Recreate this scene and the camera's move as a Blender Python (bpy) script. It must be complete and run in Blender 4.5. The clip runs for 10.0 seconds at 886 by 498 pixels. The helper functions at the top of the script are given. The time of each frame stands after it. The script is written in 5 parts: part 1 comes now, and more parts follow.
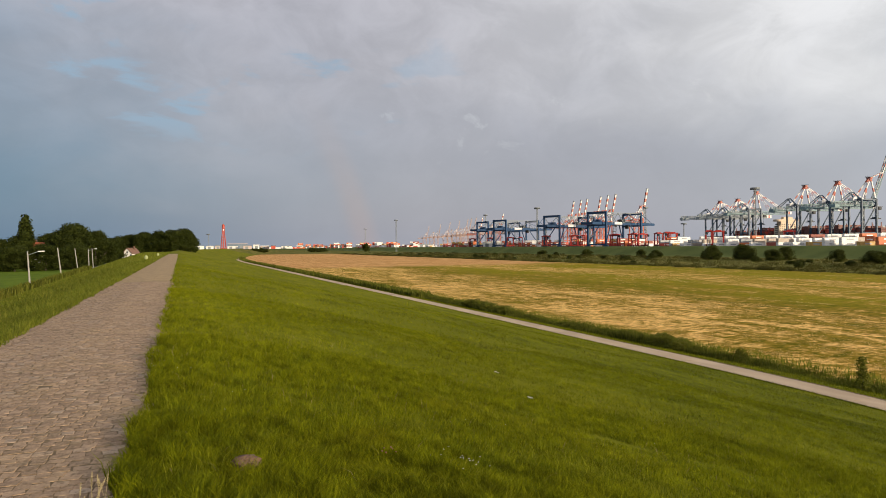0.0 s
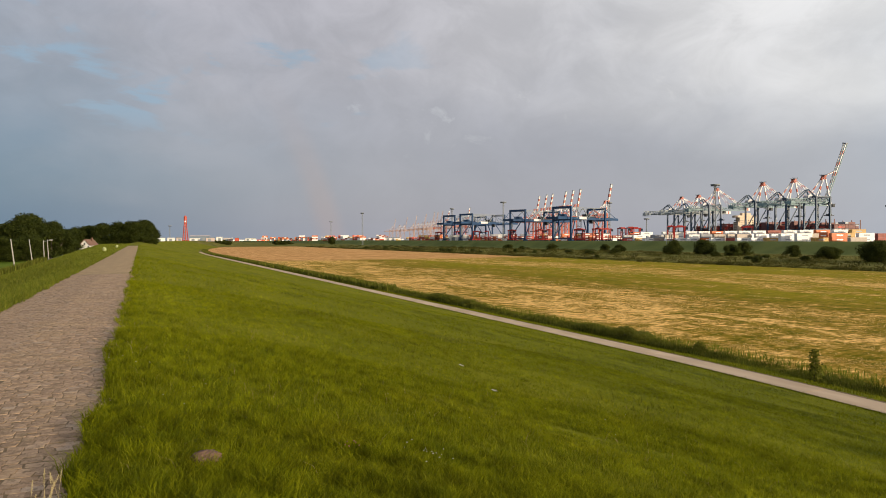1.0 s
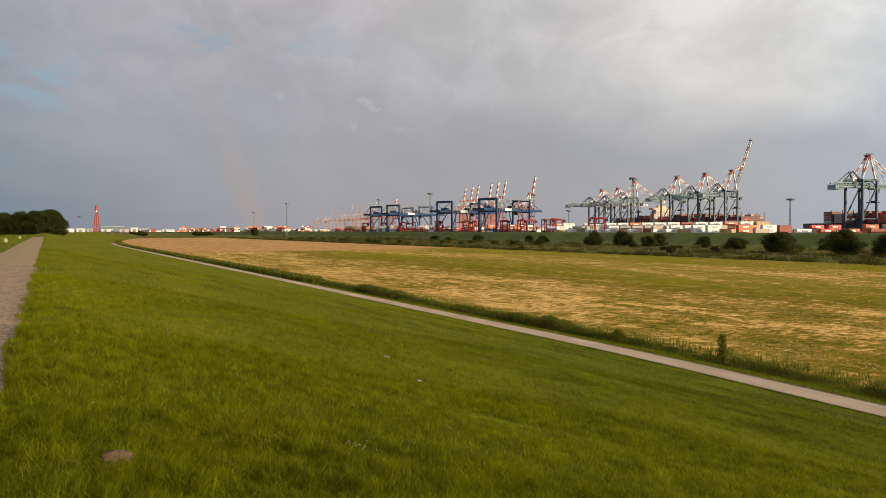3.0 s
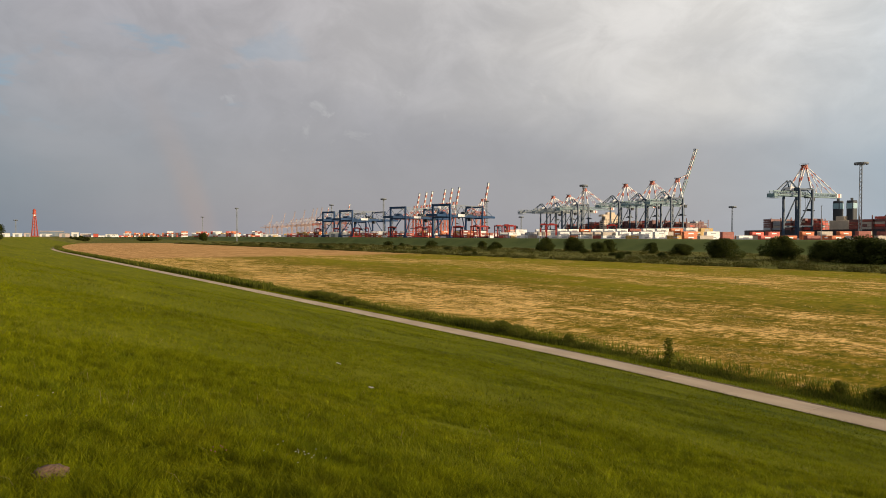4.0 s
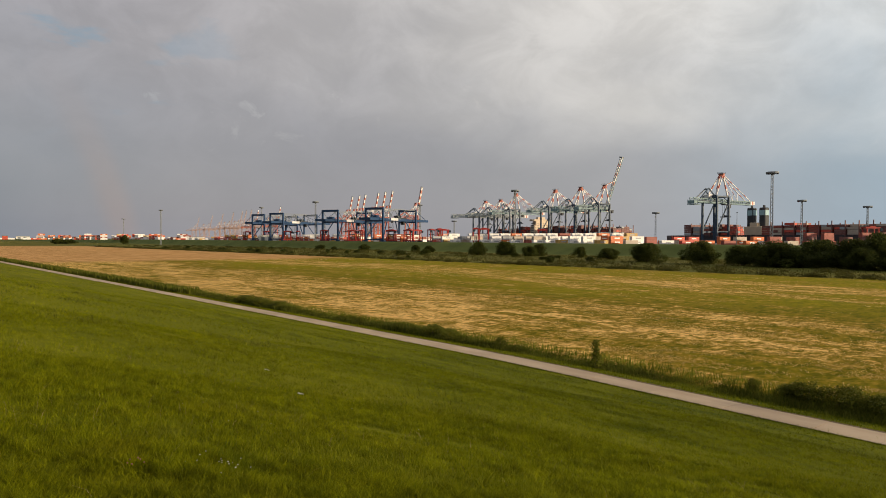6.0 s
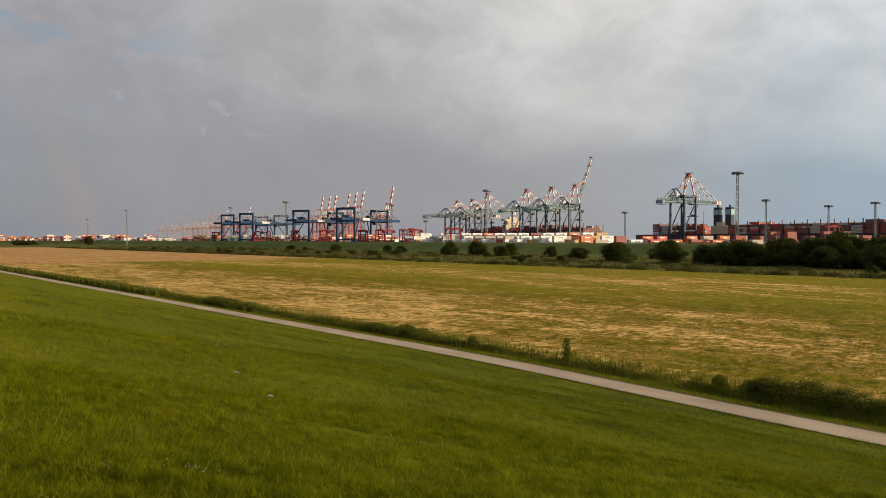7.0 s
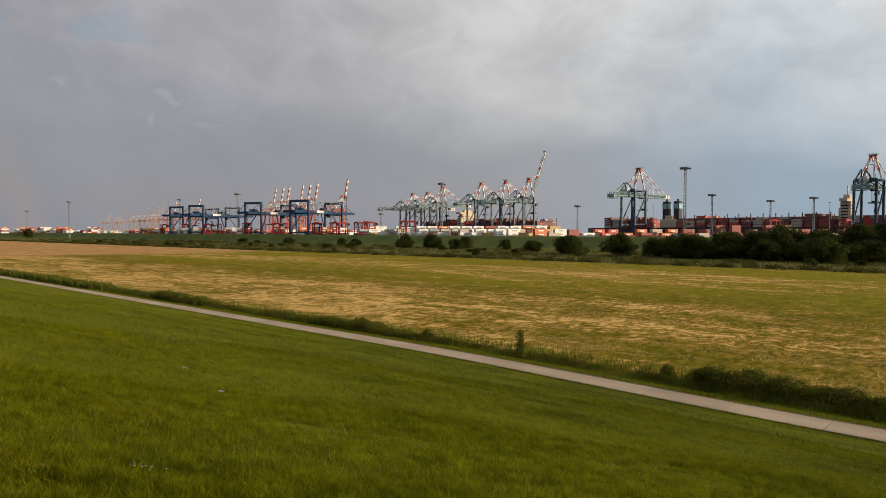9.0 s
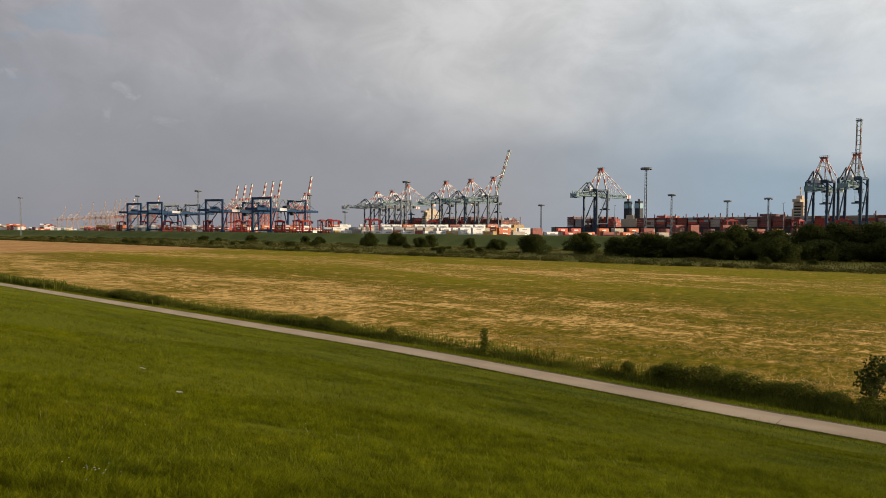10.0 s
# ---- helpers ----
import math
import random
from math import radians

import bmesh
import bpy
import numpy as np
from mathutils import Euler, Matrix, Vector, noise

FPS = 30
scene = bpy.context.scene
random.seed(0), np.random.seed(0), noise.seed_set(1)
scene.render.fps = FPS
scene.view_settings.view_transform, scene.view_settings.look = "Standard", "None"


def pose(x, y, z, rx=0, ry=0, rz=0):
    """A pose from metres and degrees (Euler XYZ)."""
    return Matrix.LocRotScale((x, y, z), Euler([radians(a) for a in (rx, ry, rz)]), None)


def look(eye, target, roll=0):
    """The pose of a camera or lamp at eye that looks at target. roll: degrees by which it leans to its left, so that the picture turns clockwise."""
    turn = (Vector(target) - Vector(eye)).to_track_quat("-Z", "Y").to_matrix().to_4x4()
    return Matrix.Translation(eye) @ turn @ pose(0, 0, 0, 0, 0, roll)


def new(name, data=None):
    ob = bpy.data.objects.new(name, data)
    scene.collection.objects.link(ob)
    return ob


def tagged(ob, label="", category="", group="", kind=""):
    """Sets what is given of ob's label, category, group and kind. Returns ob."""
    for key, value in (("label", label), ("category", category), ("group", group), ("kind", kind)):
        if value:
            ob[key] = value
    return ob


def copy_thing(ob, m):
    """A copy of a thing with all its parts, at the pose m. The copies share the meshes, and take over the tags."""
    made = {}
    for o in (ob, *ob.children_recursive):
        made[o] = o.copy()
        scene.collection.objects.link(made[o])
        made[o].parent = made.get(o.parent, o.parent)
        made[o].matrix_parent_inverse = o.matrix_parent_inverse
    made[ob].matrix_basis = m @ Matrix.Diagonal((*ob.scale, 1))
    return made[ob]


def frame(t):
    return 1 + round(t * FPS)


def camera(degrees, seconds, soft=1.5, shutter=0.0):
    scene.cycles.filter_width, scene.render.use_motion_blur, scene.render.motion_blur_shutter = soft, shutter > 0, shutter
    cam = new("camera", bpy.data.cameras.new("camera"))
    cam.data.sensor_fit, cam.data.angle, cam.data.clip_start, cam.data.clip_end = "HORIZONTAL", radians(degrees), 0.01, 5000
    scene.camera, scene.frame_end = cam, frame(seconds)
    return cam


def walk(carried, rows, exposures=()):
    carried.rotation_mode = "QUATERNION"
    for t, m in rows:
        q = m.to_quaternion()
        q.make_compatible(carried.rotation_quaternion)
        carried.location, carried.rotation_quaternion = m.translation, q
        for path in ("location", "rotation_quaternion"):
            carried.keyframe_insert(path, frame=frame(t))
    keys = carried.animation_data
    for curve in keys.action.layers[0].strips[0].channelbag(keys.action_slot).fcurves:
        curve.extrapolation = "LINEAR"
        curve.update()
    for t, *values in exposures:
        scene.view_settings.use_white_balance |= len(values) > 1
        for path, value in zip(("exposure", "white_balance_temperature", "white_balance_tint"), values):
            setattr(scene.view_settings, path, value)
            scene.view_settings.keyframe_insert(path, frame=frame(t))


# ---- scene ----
# The walk: the phone is held at arm's length and turned to the right on the spot.
cam = camera(68.44, 10.0, 0.75)
EYE, ARM = 1.65, 0.35
ROWS = [
    (0.0, -22.00, -0.30, 0.53),
    (0.5, -23.34, -0.76, 0.39),
    (1.0, -24.95, -0.89, 0.17),
    (1.5, -26.40, -1.32, 0.04),
    (2.0, -27.73, -1.46, 0.24),
    (2.5, -29.46, -1.67, 0.20),
    (4.0, -35.45, -1.18, -0.04),
    (4.5, -37.53, -1.00, -0.20),
    (5.0, -38.99, -1.26, -0.41),
    (5.5, -40.04, -1.09, -0.38),
    (7.0, -43.78, -0.83, -0.07),
    (7.5, -44.33, -1.08, 0.01),
    (8.0, -44.58, -1.30, 0.17),
    (8.5, -46.24, -1.63, -0.01),
    (9.0, -47.72, -1.44, -0.15),
    (9.5, -49.36, -1.68, -0.34),
    (10.0, -50.83, -1.56, -0.37),
]


def held(yaw, pitch, roll):
    a, a0 = radians(-yaw), radians(22)
    return pose(ARM * (math.sin(a) - math.sin(a0)), ARM * (math.cos(a) - math.cos(a0)), EYE, 90 + pitch, roll, yaw)


walk(cam, [(t, held(yaw, pitch, roll)) for t, yaw, pitch, roll in ROWS], [(0.0, 0.04, 6380, 10), (2.5, -0.05, 6650, 10), (5.5, -0.24, 6800, 10), (7.5, -0.32, 6600, 10), (10.0, -0.38, 6480, 10)])

# ---- light ----
SUN_AZ, SUN_EL = radians(154.2), radians(9)
TO_SUN = Vector((math.sin(SUN_AZ) * math.cos(SUN_EL), math.cos(SUN_AZ) * math.cos(SUN_EL), math.sin(SUN_EL)))


class Nodes:
    """Short-hand for building a node tree."""

    def __init__(self, tree):
        self.tree = tree
        tree.nodes.clear()

    def add(self, kind, ins=None, **props):
        n = self.tree.nodes.new(kind)
        for k, v in props.items():
            setattr(n, k, v)
        for k, v in (ins or {}).items():
            if isinstance(v, bpy.types.NodeSocket):
                self.tree.links.new(v, n.inputs[k])
            else:
                n.inputs[k].default_value = v
        return n

    def math(self, op, a, b=0.0, c=0.0, clamp=False):
        return self.add("ShaderNodeMath", {0: a, 1: b, 2: c}, operation=op, use_clamp=clamp).outputs[0]

    def vmath(self, op, a, b=(0, 0, 0)):
        return self.add("ShaderNodeVectorMath", {0: a, 1: b}, operation=op)

    def mix(self, f, a, b, blend="MIX"):
        n = self.add("ShaderNodeMix", {0: f, 6: a, 7: b}, data_type="RGBA", blend_type=blend)
        return n.outputs[2]

    def noise(self, vec, scale, detail=4.0, rough=0.55, distort=0.0):
        return self.add("ShaderNodeTexNoise", {"Vector": vec, "Scale": scale, "Detail": detail, "Roughness": rough, "Distortion": distort}).outputs[0]

    def ramp(self, f, lo, hi, a=0.0, b=1.0):
        n = self.add("ShaderNodeMapRange", {0: f, 1: lo, 2: hi, 3: a, 4: b}, interpolation_type="SMOOTHSTEP")
        return n.outputs[0]

    def scaled(self, vec, x, y, z):
        return self.add("ShaderNodeMapping", {"Vector": vec, "Scale": (x, y, z)}).outputs[0]


def rgb(r, g, b):
    return (r, g, b, 1.0)


world = bpy.data.worlds.new("rain_sky")
scene.world = world
world.use_nodes = True
w = Nodes(world.node_tree)
way = w.add("ShaderNodeTexCoord").outputs["Generated"]
axes = w.add("ShaderNodeSeparateXYZ", {0: way})
up = w.math("MAXIMUM", axes.outputs[2], 0.0)
sky = w.add("ShaderNodeTexSky", sky_type="NISHITA", sun_disc=False, sun_elevation=SUN_EL, sun_rotation=SUN_AZ, air_density=1.2, dust_density=2.0)
blue = w.mix(1.0, sky.outputs[0], rgb(0.1, 0.1, 0.1), "MULTIPLY")
# cloud sheet seen in perspective
flat = w.add("ShaderNodeCombineXYZ", {0: w.math("DIVIDE", axes.outputs[0], w.math("ADD", up, 0.22)), 1: w.math("DIVIDE", axes.outputs[1], w.math("ADD", up, 0.22)), 2: 0.0}).outputs[0]
big = w.noise(flat, 0.55, 3.0, 0.5, 0.2)
fine = w.noise(w.scaled(way, 1.0, 1.0, 1.6), 5.0, 6.0, 0.55, 0.3)
lumps = w.math("ADD", w.math("MULTIPLY", big, 0.76), w.math("MULTIPLY", fine, 0.24))
# bearing in the level, 0 along the dike, growing to the right
bearing = w.math("MULTIPLY", w.math("ARCTAN2", axes.outputs[0], axes.outputs[1]), 57.2958)
rise = w.math("MULTIPLY", w.math("ARCSINE", axes.outputs[2]), 57.2958)
rain = w.mix(w.ramp(bearing, -14.0, 22.0), rgb(0.135, 0.235, 0.345), rgb(0.395, 0.400, 0.452))
rain = w.mix(w.ramp(bearing, 30.0, 56.0), rain, rgb(0.432, 0.446, 0.490))
rain = w.mix(w.ramp(bearing, 54.0, 78.0), rain, rgb(0.345, 0.445, 0.545))
bright = w.mix(w.ramp(bearing, 8.0, 68.0), rgb(0.49, 0.475, 0.515), rgb(0.95, 0.935, 0.91))
lift = w.math("ADD", rise, w.math("MULTIPLY", w.math("SUBTRACT", lumps, 0.5), 40.0))
sheet = w.mix(w.ramp(lift, 2.0, 24.0), rain, bright)
puff = w.noise(w.scaled(way, 1.0, 1.0, 1.5), 9.0, 7.0, 0.6, 0.5)
shade = w.ramp(puff, 0.28, 0.72, 0.89, 1.11)
sheet = w.mix(w.ramp(rise, 4.0, 18.0, 0.25, 1.0), sheet, w.mix(1.0, sheet, w.add("ShaderNodeCombineColor", {0: shade, 1: shade, 2: shade}).outputs[0], "MULTIPLY"))
# small torn wisps, paler than the sheet
wisp = w.math("MULTIPLY", w.ramp(w.noise(w.scaled(way, 1.0, 1.0, 1.3), 15.0, 5.0, 0.62, 0.7), 0.62, 0.74), w.ramp(w.noise(way, 3.4, 2.0), 0.48, 0.62))
sheet = w.mix(w.math("MULTIPLY", wisp, w.ramp(rise, 5.0, 12.0, 0.0, 0.34)), sheet, w.mix(w.ramp(bearing, 0.0, 60.0), rgb(0.56, 0.60, 0.66), rgb(0.95, 0.92, 0.88)))
gap = w.ramp(w.noise(w.scaled(way, 4.0, 4.0, 11.0), 1.6, 5.0, 0.55, 0.4), 0.57, 0.67)
sheet = w.mix(w.math("MULTIPLY", gap, w.math("MULTIPLY", w.ramp(bearing, 34.0, 4.0, 0.0, 0.75), w.ramp(rise, 7.0, 11.0))), sheet, rgb(0.30, 0.44, 0.58))
# the bow stands 42 degrees from the point opposite the sun
gain = w.ramp(bearing, 42.0, 80.0, 1.0, 1.25)
sheet = w.mix(1.0, sheet, w.add("ShaderNodeCombineColor", {0: gain, 1: gain, 2: gain}).outputs[0], "MULTIPLY")
bow = w.vmath("DOT_PRODUCT", way, tuple(-TO_SUN)).outputs["Value"]
ring = w.math("MULTIPLY", w.math("ARCCOSINE", bow), 57.2958)
red = w.math("MULTIPLY", w.ramp(ring, 40.2, 41.8), w.ramp(ring, 43.6, 42.2))
glow = w.math("MULTIPLY", red, w.ramp(rise, 16.0, 1.0, 0.0, 0.19))
sheet = w.mix(glow, sheet, rgb(0.62, 0.42, 0.34))
inner = w.ramp(ring, 42.0, 36.0, 0.0, 0.05)
sheet = w.mix(inner, sheet, rgb(0.6, 0.55, 0.55))
both = w.mix(0.88, blue, sheet)
w.add("ShaderNodeOutputWorld", {0: w.add("ShaderNodeBackground", {0: both, 1: 1.0}).outputs[0]})

lamp = bpy.data.lights.new("sun", "SUN")
lamp.energy, lamp.angle, lamp.color = 5.0, radians(2.0), (1.0, 0.82, 0.58)
sun = new("sun", lamp)
sun.matrix_world = look(TO_SUN * 300, (0, 0, 0))


# ---- materials ----
def material(name, build):
    m = bpy.data.materials.new(name)
    m.use_nodes = True
    n = Nodes(m.node_tree)
    build(n)
    return m


def surface(n, colour, rough=0.7, metal=0.0, bump=None, strength=0.3, distance=0.05, spec=0.3):
    ins = {"Base Color": colour, "Roughness": rough, "Metallic": metal, "Specular IOR Level": spec}
    if bump is not None:
        ins["Normal"] = n.add("ShaderNodeBump", {"Height": bump, "Strength": strength, "Distance": distance}).outputs[0]
    b = n.add("ShaderNodeBsdfPrincipled", ins)
    n.add("ShaderNodeOutputMaterial", {0: b.outputs[0]})


def painted(name, colour, rough=0.5, wear=0.25, scale=0.4, random_hue=0.0, metal=0.0):
    """Weathered paint or plain stuff: two scales of dirt over one colour, a little different on each object."""

    def build(n):
        p = n.add("ShaderNodeNewGeometry").outputs["Position"]
        a = n.noise(p, scale, 5.0, 0.6)
        b = n.noise(p, scale * 9, 3.0, 0.6)
        f = n.math("ADD", n.math("MULTIPLY", a, 0.7), n.math("MULTIPLY", b, 0.3))
        c = n.mix(n.ramp(f, 0.35, 0.7), rgb(*colour), rgb(*[x * (1 - wear) + 0.05 * wear for x in colour]))
        if random_hue:
            r = n.add("ShaderNodeObjectInfo").outputs["Random"]
            c = n.mix(n.math("MULTIPLY", r, random_hue), c, rgb(*[x * 0.45 + 0.03 for x in colour]))
        surface(n, c, rough, metal, b, 0.15, 0.02)

    return material(name, build)


def leafy(name, dark, light, rough=0.55):
    """Leaves and blades: each island of the mesh takes its own shade."""

    def build(n):
        g = n.add("ShaderNodeNewGeometry")
        c = n.mix(g.outputs["Random Per Island"], rgb(*dark), rgb(*light))
        patch = n.ramp(n.noise(g.outputs["Position"], 0.35, 3.0), 0.3, 0.7, 0.75, 1.2)
        c = n.mix(1.0, c, n.add("ShaderNodeCombineColor", {0: patch, 1: patch, 2: patch}).outputs[0], "MULTIPLY")
        front = n.add("ShaderNodeBsdfPrincipled", {"Base Color": c, "Roughness": rough, "Specular IOR Level": 0.04})
        thin = n.add("ShaderNodeBsdfTranslucent", {"Color": c})
        n.add("ShaderNodeOutputMaterial", {0: n.add("ShaderNodeMixShader", {0: 0.4, 1: front.outputs[0], 2: thin.outputs[0]}).outputs[0]})

    return material(name, build)


def lush_shade(n, p):
    """Where turf darkens to the slope's foot: greener stretches, with sun-angle dimming painted in."""
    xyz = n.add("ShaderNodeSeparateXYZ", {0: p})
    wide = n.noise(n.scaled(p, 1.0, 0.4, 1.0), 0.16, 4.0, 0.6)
    lush_dim = n.math("MULTIPLY", n.ramp(n.math("ADD", xyz.outputs[0], n.math("MULTIPLY", wide, 14.0)), 11.0, 27.0), n.ramp(xyz.outputs[1], 85.0, 20.0))
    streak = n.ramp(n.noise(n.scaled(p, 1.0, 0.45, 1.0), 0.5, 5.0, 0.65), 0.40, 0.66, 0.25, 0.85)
    return wide, n.math("MULTIPLY", lush_dim, streak)


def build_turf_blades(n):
    """Slope grass: yellow-green, darkening towards the foot by greener stretches and painted sun-angle dimming."""
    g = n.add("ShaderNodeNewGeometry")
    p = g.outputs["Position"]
    wide, lush_dim = lush_shade(n, p)
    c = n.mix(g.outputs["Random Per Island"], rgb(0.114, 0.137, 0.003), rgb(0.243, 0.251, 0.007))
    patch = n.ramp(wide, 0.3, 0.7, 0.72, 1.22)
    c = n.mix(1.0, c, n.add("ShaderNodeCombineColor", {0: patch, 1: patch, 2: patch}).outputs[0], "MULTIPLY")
    # greener at the foot; the dimming by sun angle is in the colour
    c = n.mix(lush_dim, c, rgb(0.066, 0.079, 0.003))
    tuft = n.noise(p, 1.3, 4.0, 0.65)
    c = n.mix(n.ramp(tuft, 0.52, 0.72, 0.0, 0.65), c, rgb(0.060, 0.084, 0.006))
    c = n.mix(n.ramp(n.noise(n.vmath("ADD", p, (31, 7, 0)).outputs[0], 0.6, 4.0, 0.6), 0.52, 0.75, 0.0, 0.5), c, rgb(0.235, 0.225, 0.008))
    knot = n.ramp(n.noise(n.scaled(p, 1.0, 0.6, 1.0), 4.6, 5.0, 0.75), 0.34, 0.68, 0.52, 1.5)
    c = n.mix(1.0, c, n.add("ShaderNodeCombineColor", {0: knot, 1: knot, 2: knot}).outputs[0], "MULTIPLY")
    front = n.add("ShaderNodeBsdfPrincipled", {"Base Color": c, "Roughness": 0.6, "Specular IOR Level": 0.04})
    thin = n.add("ShaderNodeBsdfTranslucent", {"Color": c})
    n.add("ShaderNodeOutputMaterial", {0: n.add("ShaderNodeMixShader", {0: 0.4, 1: front.outputs[0], 2: thin.outputs[0]}).outputs[0]})


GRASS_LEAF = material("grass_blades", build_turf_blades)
TALL_LEAF = leafy("tall_grass", (0.085, 0.112, 0.010), (0.215, 0.220, 0.030))
PALE_LEAF = leafy("pale_blades", (0.120, 0.150, 0.006), (0.290, 0.290, 0.022))
DRY_LEAF = leafy("dry_stalks", (0.20, 0.16, 0.07), (0.36, 0.29, 0.13))
STRAW = leafy("cut_straw", (0.42, 0.27, 0.085), (0.85, 0.60, 0.25))
STUBBLE = leafy("meadow_stubble", (0.140, 0.132, 0.003), (0.275, 0.225, 0.008))
VERGE_LEAF = leafy("verge_blades", (0.085, 0.102, 0.004), (0.185, 0.190, 0.010))
REED_LEAF = leafy("reed_leaves", (0.060, 0.076, 0.009), (0.178, 0.178, 0.028))
TREE_LEAF = leafy("tree_leaves", (0.020, 0.030, 0.006), (0.066, 0.078, 0.015))
BUSH_LEAF = leafy("bush_leaves", (0.028, 0.040, 0.009), (0.090, 0.100, 0.022))
SCRUB_LEAF = leafy("scrub_leaves", (0.050, 0.054, 0.012), (0.090, 0.080, 0.020))
BARK = painted("bark", (0.09, 0.07, 0.05), 0.9, 0.4, 2.0)


def build_ground(n):
    p = n.add("ShaderNodeNewGeometry").outputs["Position"]
    xyz = n.add("ShaderNodeSeparateXYZ", {0: p})
    u = n.add("ShaderNodeAttribute", attribute_name="u").outputs["Fac"]
    y = xyz.outputs[1]
    wob = n.math("SUBTRACT", n.noise(p, 0.08, 4.0), 0.5)
    us = n.math("ADD", u, n.math("MULTIPLY", wob, 5.0))
    # dike turf
    patch = n.noise(n.scaled(p, 1.0, 0.35, 1.0), 0.22, 5.0, 0.6)
    tuft = n.noise(p, 3.5, 6.0, 0.7)
    turf = n.mix(n.ramp(patch, 0.3, 0.7), rgb(0.095, 0.104, 0.003), rgb(0.170, 0.168, 0.006))
    turf = n.mix(n.ramp(tuft, 0.35, 0.75, 0.0, 0.55), turf, rgb(0.165, 0.165, 0.012))
    # the same greener stretches and painted-in dimming at the slope's foot
    turf = n.mix(lush_shade(n, p)[1], turf, rgb(0.045, 0.062, 0.003))
    # mown meadow: straw lying in swaths along the dike
    swath = n.noise(n.scaled(p, 0.085, 0.03, 0.1), 1.0, 5.0, 0.62, 0.5)
    lines = n.noise(n.scaled(p, 0.34, 0.16, 0.1), 1.0, 5.0, 0.65, 0.6)
    bits = n.noise(n.scaled(p, 0.42, 0.75, 1.0), 0.9, 5.0, 0.75)
    mott = n.noise(n.scaled(p, 0.45, 0.8, 1.0), 1.9, 6.0, 0.8)
    hay = n.math("ADD", n.math("ADD", n.math("MULTIPLY", swath, 0.28), n.math("MULTIPLY", lines, 0.27)), n.math("ADD", n.math("MULTIPLY", bits, 0.25), n.math("MULTIPLY", mott, 0.30)))
    band = n.math("ADD", u, n.math("MULTIPLY", n.math("SUBTRACT", n.noise(p, 0.018, 3.0), 0.5), 60.0))
    near = n.ramp(band, 98.0, 80.0, -0.055, 0.012)
    near = n.math("ADD", near, n.math("MULTIPLY", n.ramp(band, 118.0, 128.0, 0.0, 0.055), n.ramp(band, 168.0, 155.0)))
    near = n.math("SUBTRACT", near, n.ramp(y, 62.0, 8.0, 0.0, 0.03))
    hay = n.math("ADD", hay, near)
    meadow = n.mix(n.ramp(n.math("ADD", n.math("MULTIPLY", bits, 0.5), n.math("MULTIPLY", mott, 0.5)), 0.36, 0.64), n.mix(n.ramp(band, 85.0, 125.0), rgb(0.080, 0.080, 0.001), rgb(0.128, 0.122, 0.001)), n.mix(n.ramp(band, 85.0, 125.0), rgb(0.228, 0.172, 0.004), rgb(0.300, 0.246, 0.004)))
    meadow = n.mix(n.ramp(hay, 0.47, 0.57, 0.0, 0.75), meadow, n.mix(n.ramp(mott, 0.35, 0.65), rgb(0.188, 0.122, 0.008), rgb(0.40, 0.236, 0.035)))
    meadow = n.mix(n.math("MULTIPLY", n.ramp(hay, 0.545, 0.615, 0.0, 0.95), n.ramp(mott, 0.38, 0.56, 0.2, 1.0)), meadow, rgb(0.88, 0.54, 0.18))
    stripe = n.noise(n.scaled(p, 0.5, 0.035, 0.1), 1.0, 5.0, 0.7, 0.6)
    dry = n.mix(n.ramp(n.math("ADD", n.math("MULTIPLY", stripe, 0.6), n.math("MULTIPLY", mott, 0.4)), 0.38, 0.62), rgb(0.36, 0.165, 0.046), rgb(0.70, 0.40, 0.165))
    meadow = n.mix(n.ramp(n.math("ADD", y, n.math("MULTIPLY", wob, 70.0)), 290.0, 325.0, 0.0, 0.9), meadow, dry)
    # salt marsh behind it
    marsh_n = n.noise(n.scaled(p, 0.06, 0.02, 1.0), 1.0, 6.0, 0.65)
    marsh = n.mix(n.ramp(marsh_n, 0.35, 0.65), rgb(0.082, 0.088, 0.014), rgb(0.170, 0.146, 0.034))
    bank = n.mix(n.ramp(n.noise(p, 0.05, 5.0), 0.3, 0.7), rgb(0.090, 0.112, 0.034), rgb(0.135, 0.155, 0.046))
    yard = n.mix(n.noise(p, 0.3, 4.0), rgb(0.16, 0.16, 0.155), rgb(0.24, 0.235, 0.22))
    polder = n.mix(n.ramp(patch, 0.3, 0.7), rgb(0.075, 0.115, 0.010), rgb(0.115, 0.160, 0.014))
    c = n.mix(n.ramp(us, -19.0, -23.0), turf, polder)
    c = n.mix(n.ramp(us, 45.0, 47.5), c, meadow)
    c = n.mix(n.ramp(n.math("ADD", xyz.outputs[0], n.math("MULTIPLY", wob, 9.0)), 198.0, 203.0), c, marsh)
    c = n.mix(n.ramp(n.math("ADD", y, n.math("MULTIPLY", wob, 60.0)), 900.0, 960.0), c, marsh)
    c = n.mix(n.ramp(xyz.outputs[0], 357.0, 364.0), c, bank)
    c = n.mix(n.ramp(xyz.outputs[0], 388.0, 392.0), c, yard)
    h = n.math("ADD", n.math("MULTIPLY", tuft, 0.5), bits)
    surface(n, c, 0.95, 0.0, h, 0.5, 0.12, 0.04)


GROUND = material("ground", build_ground)


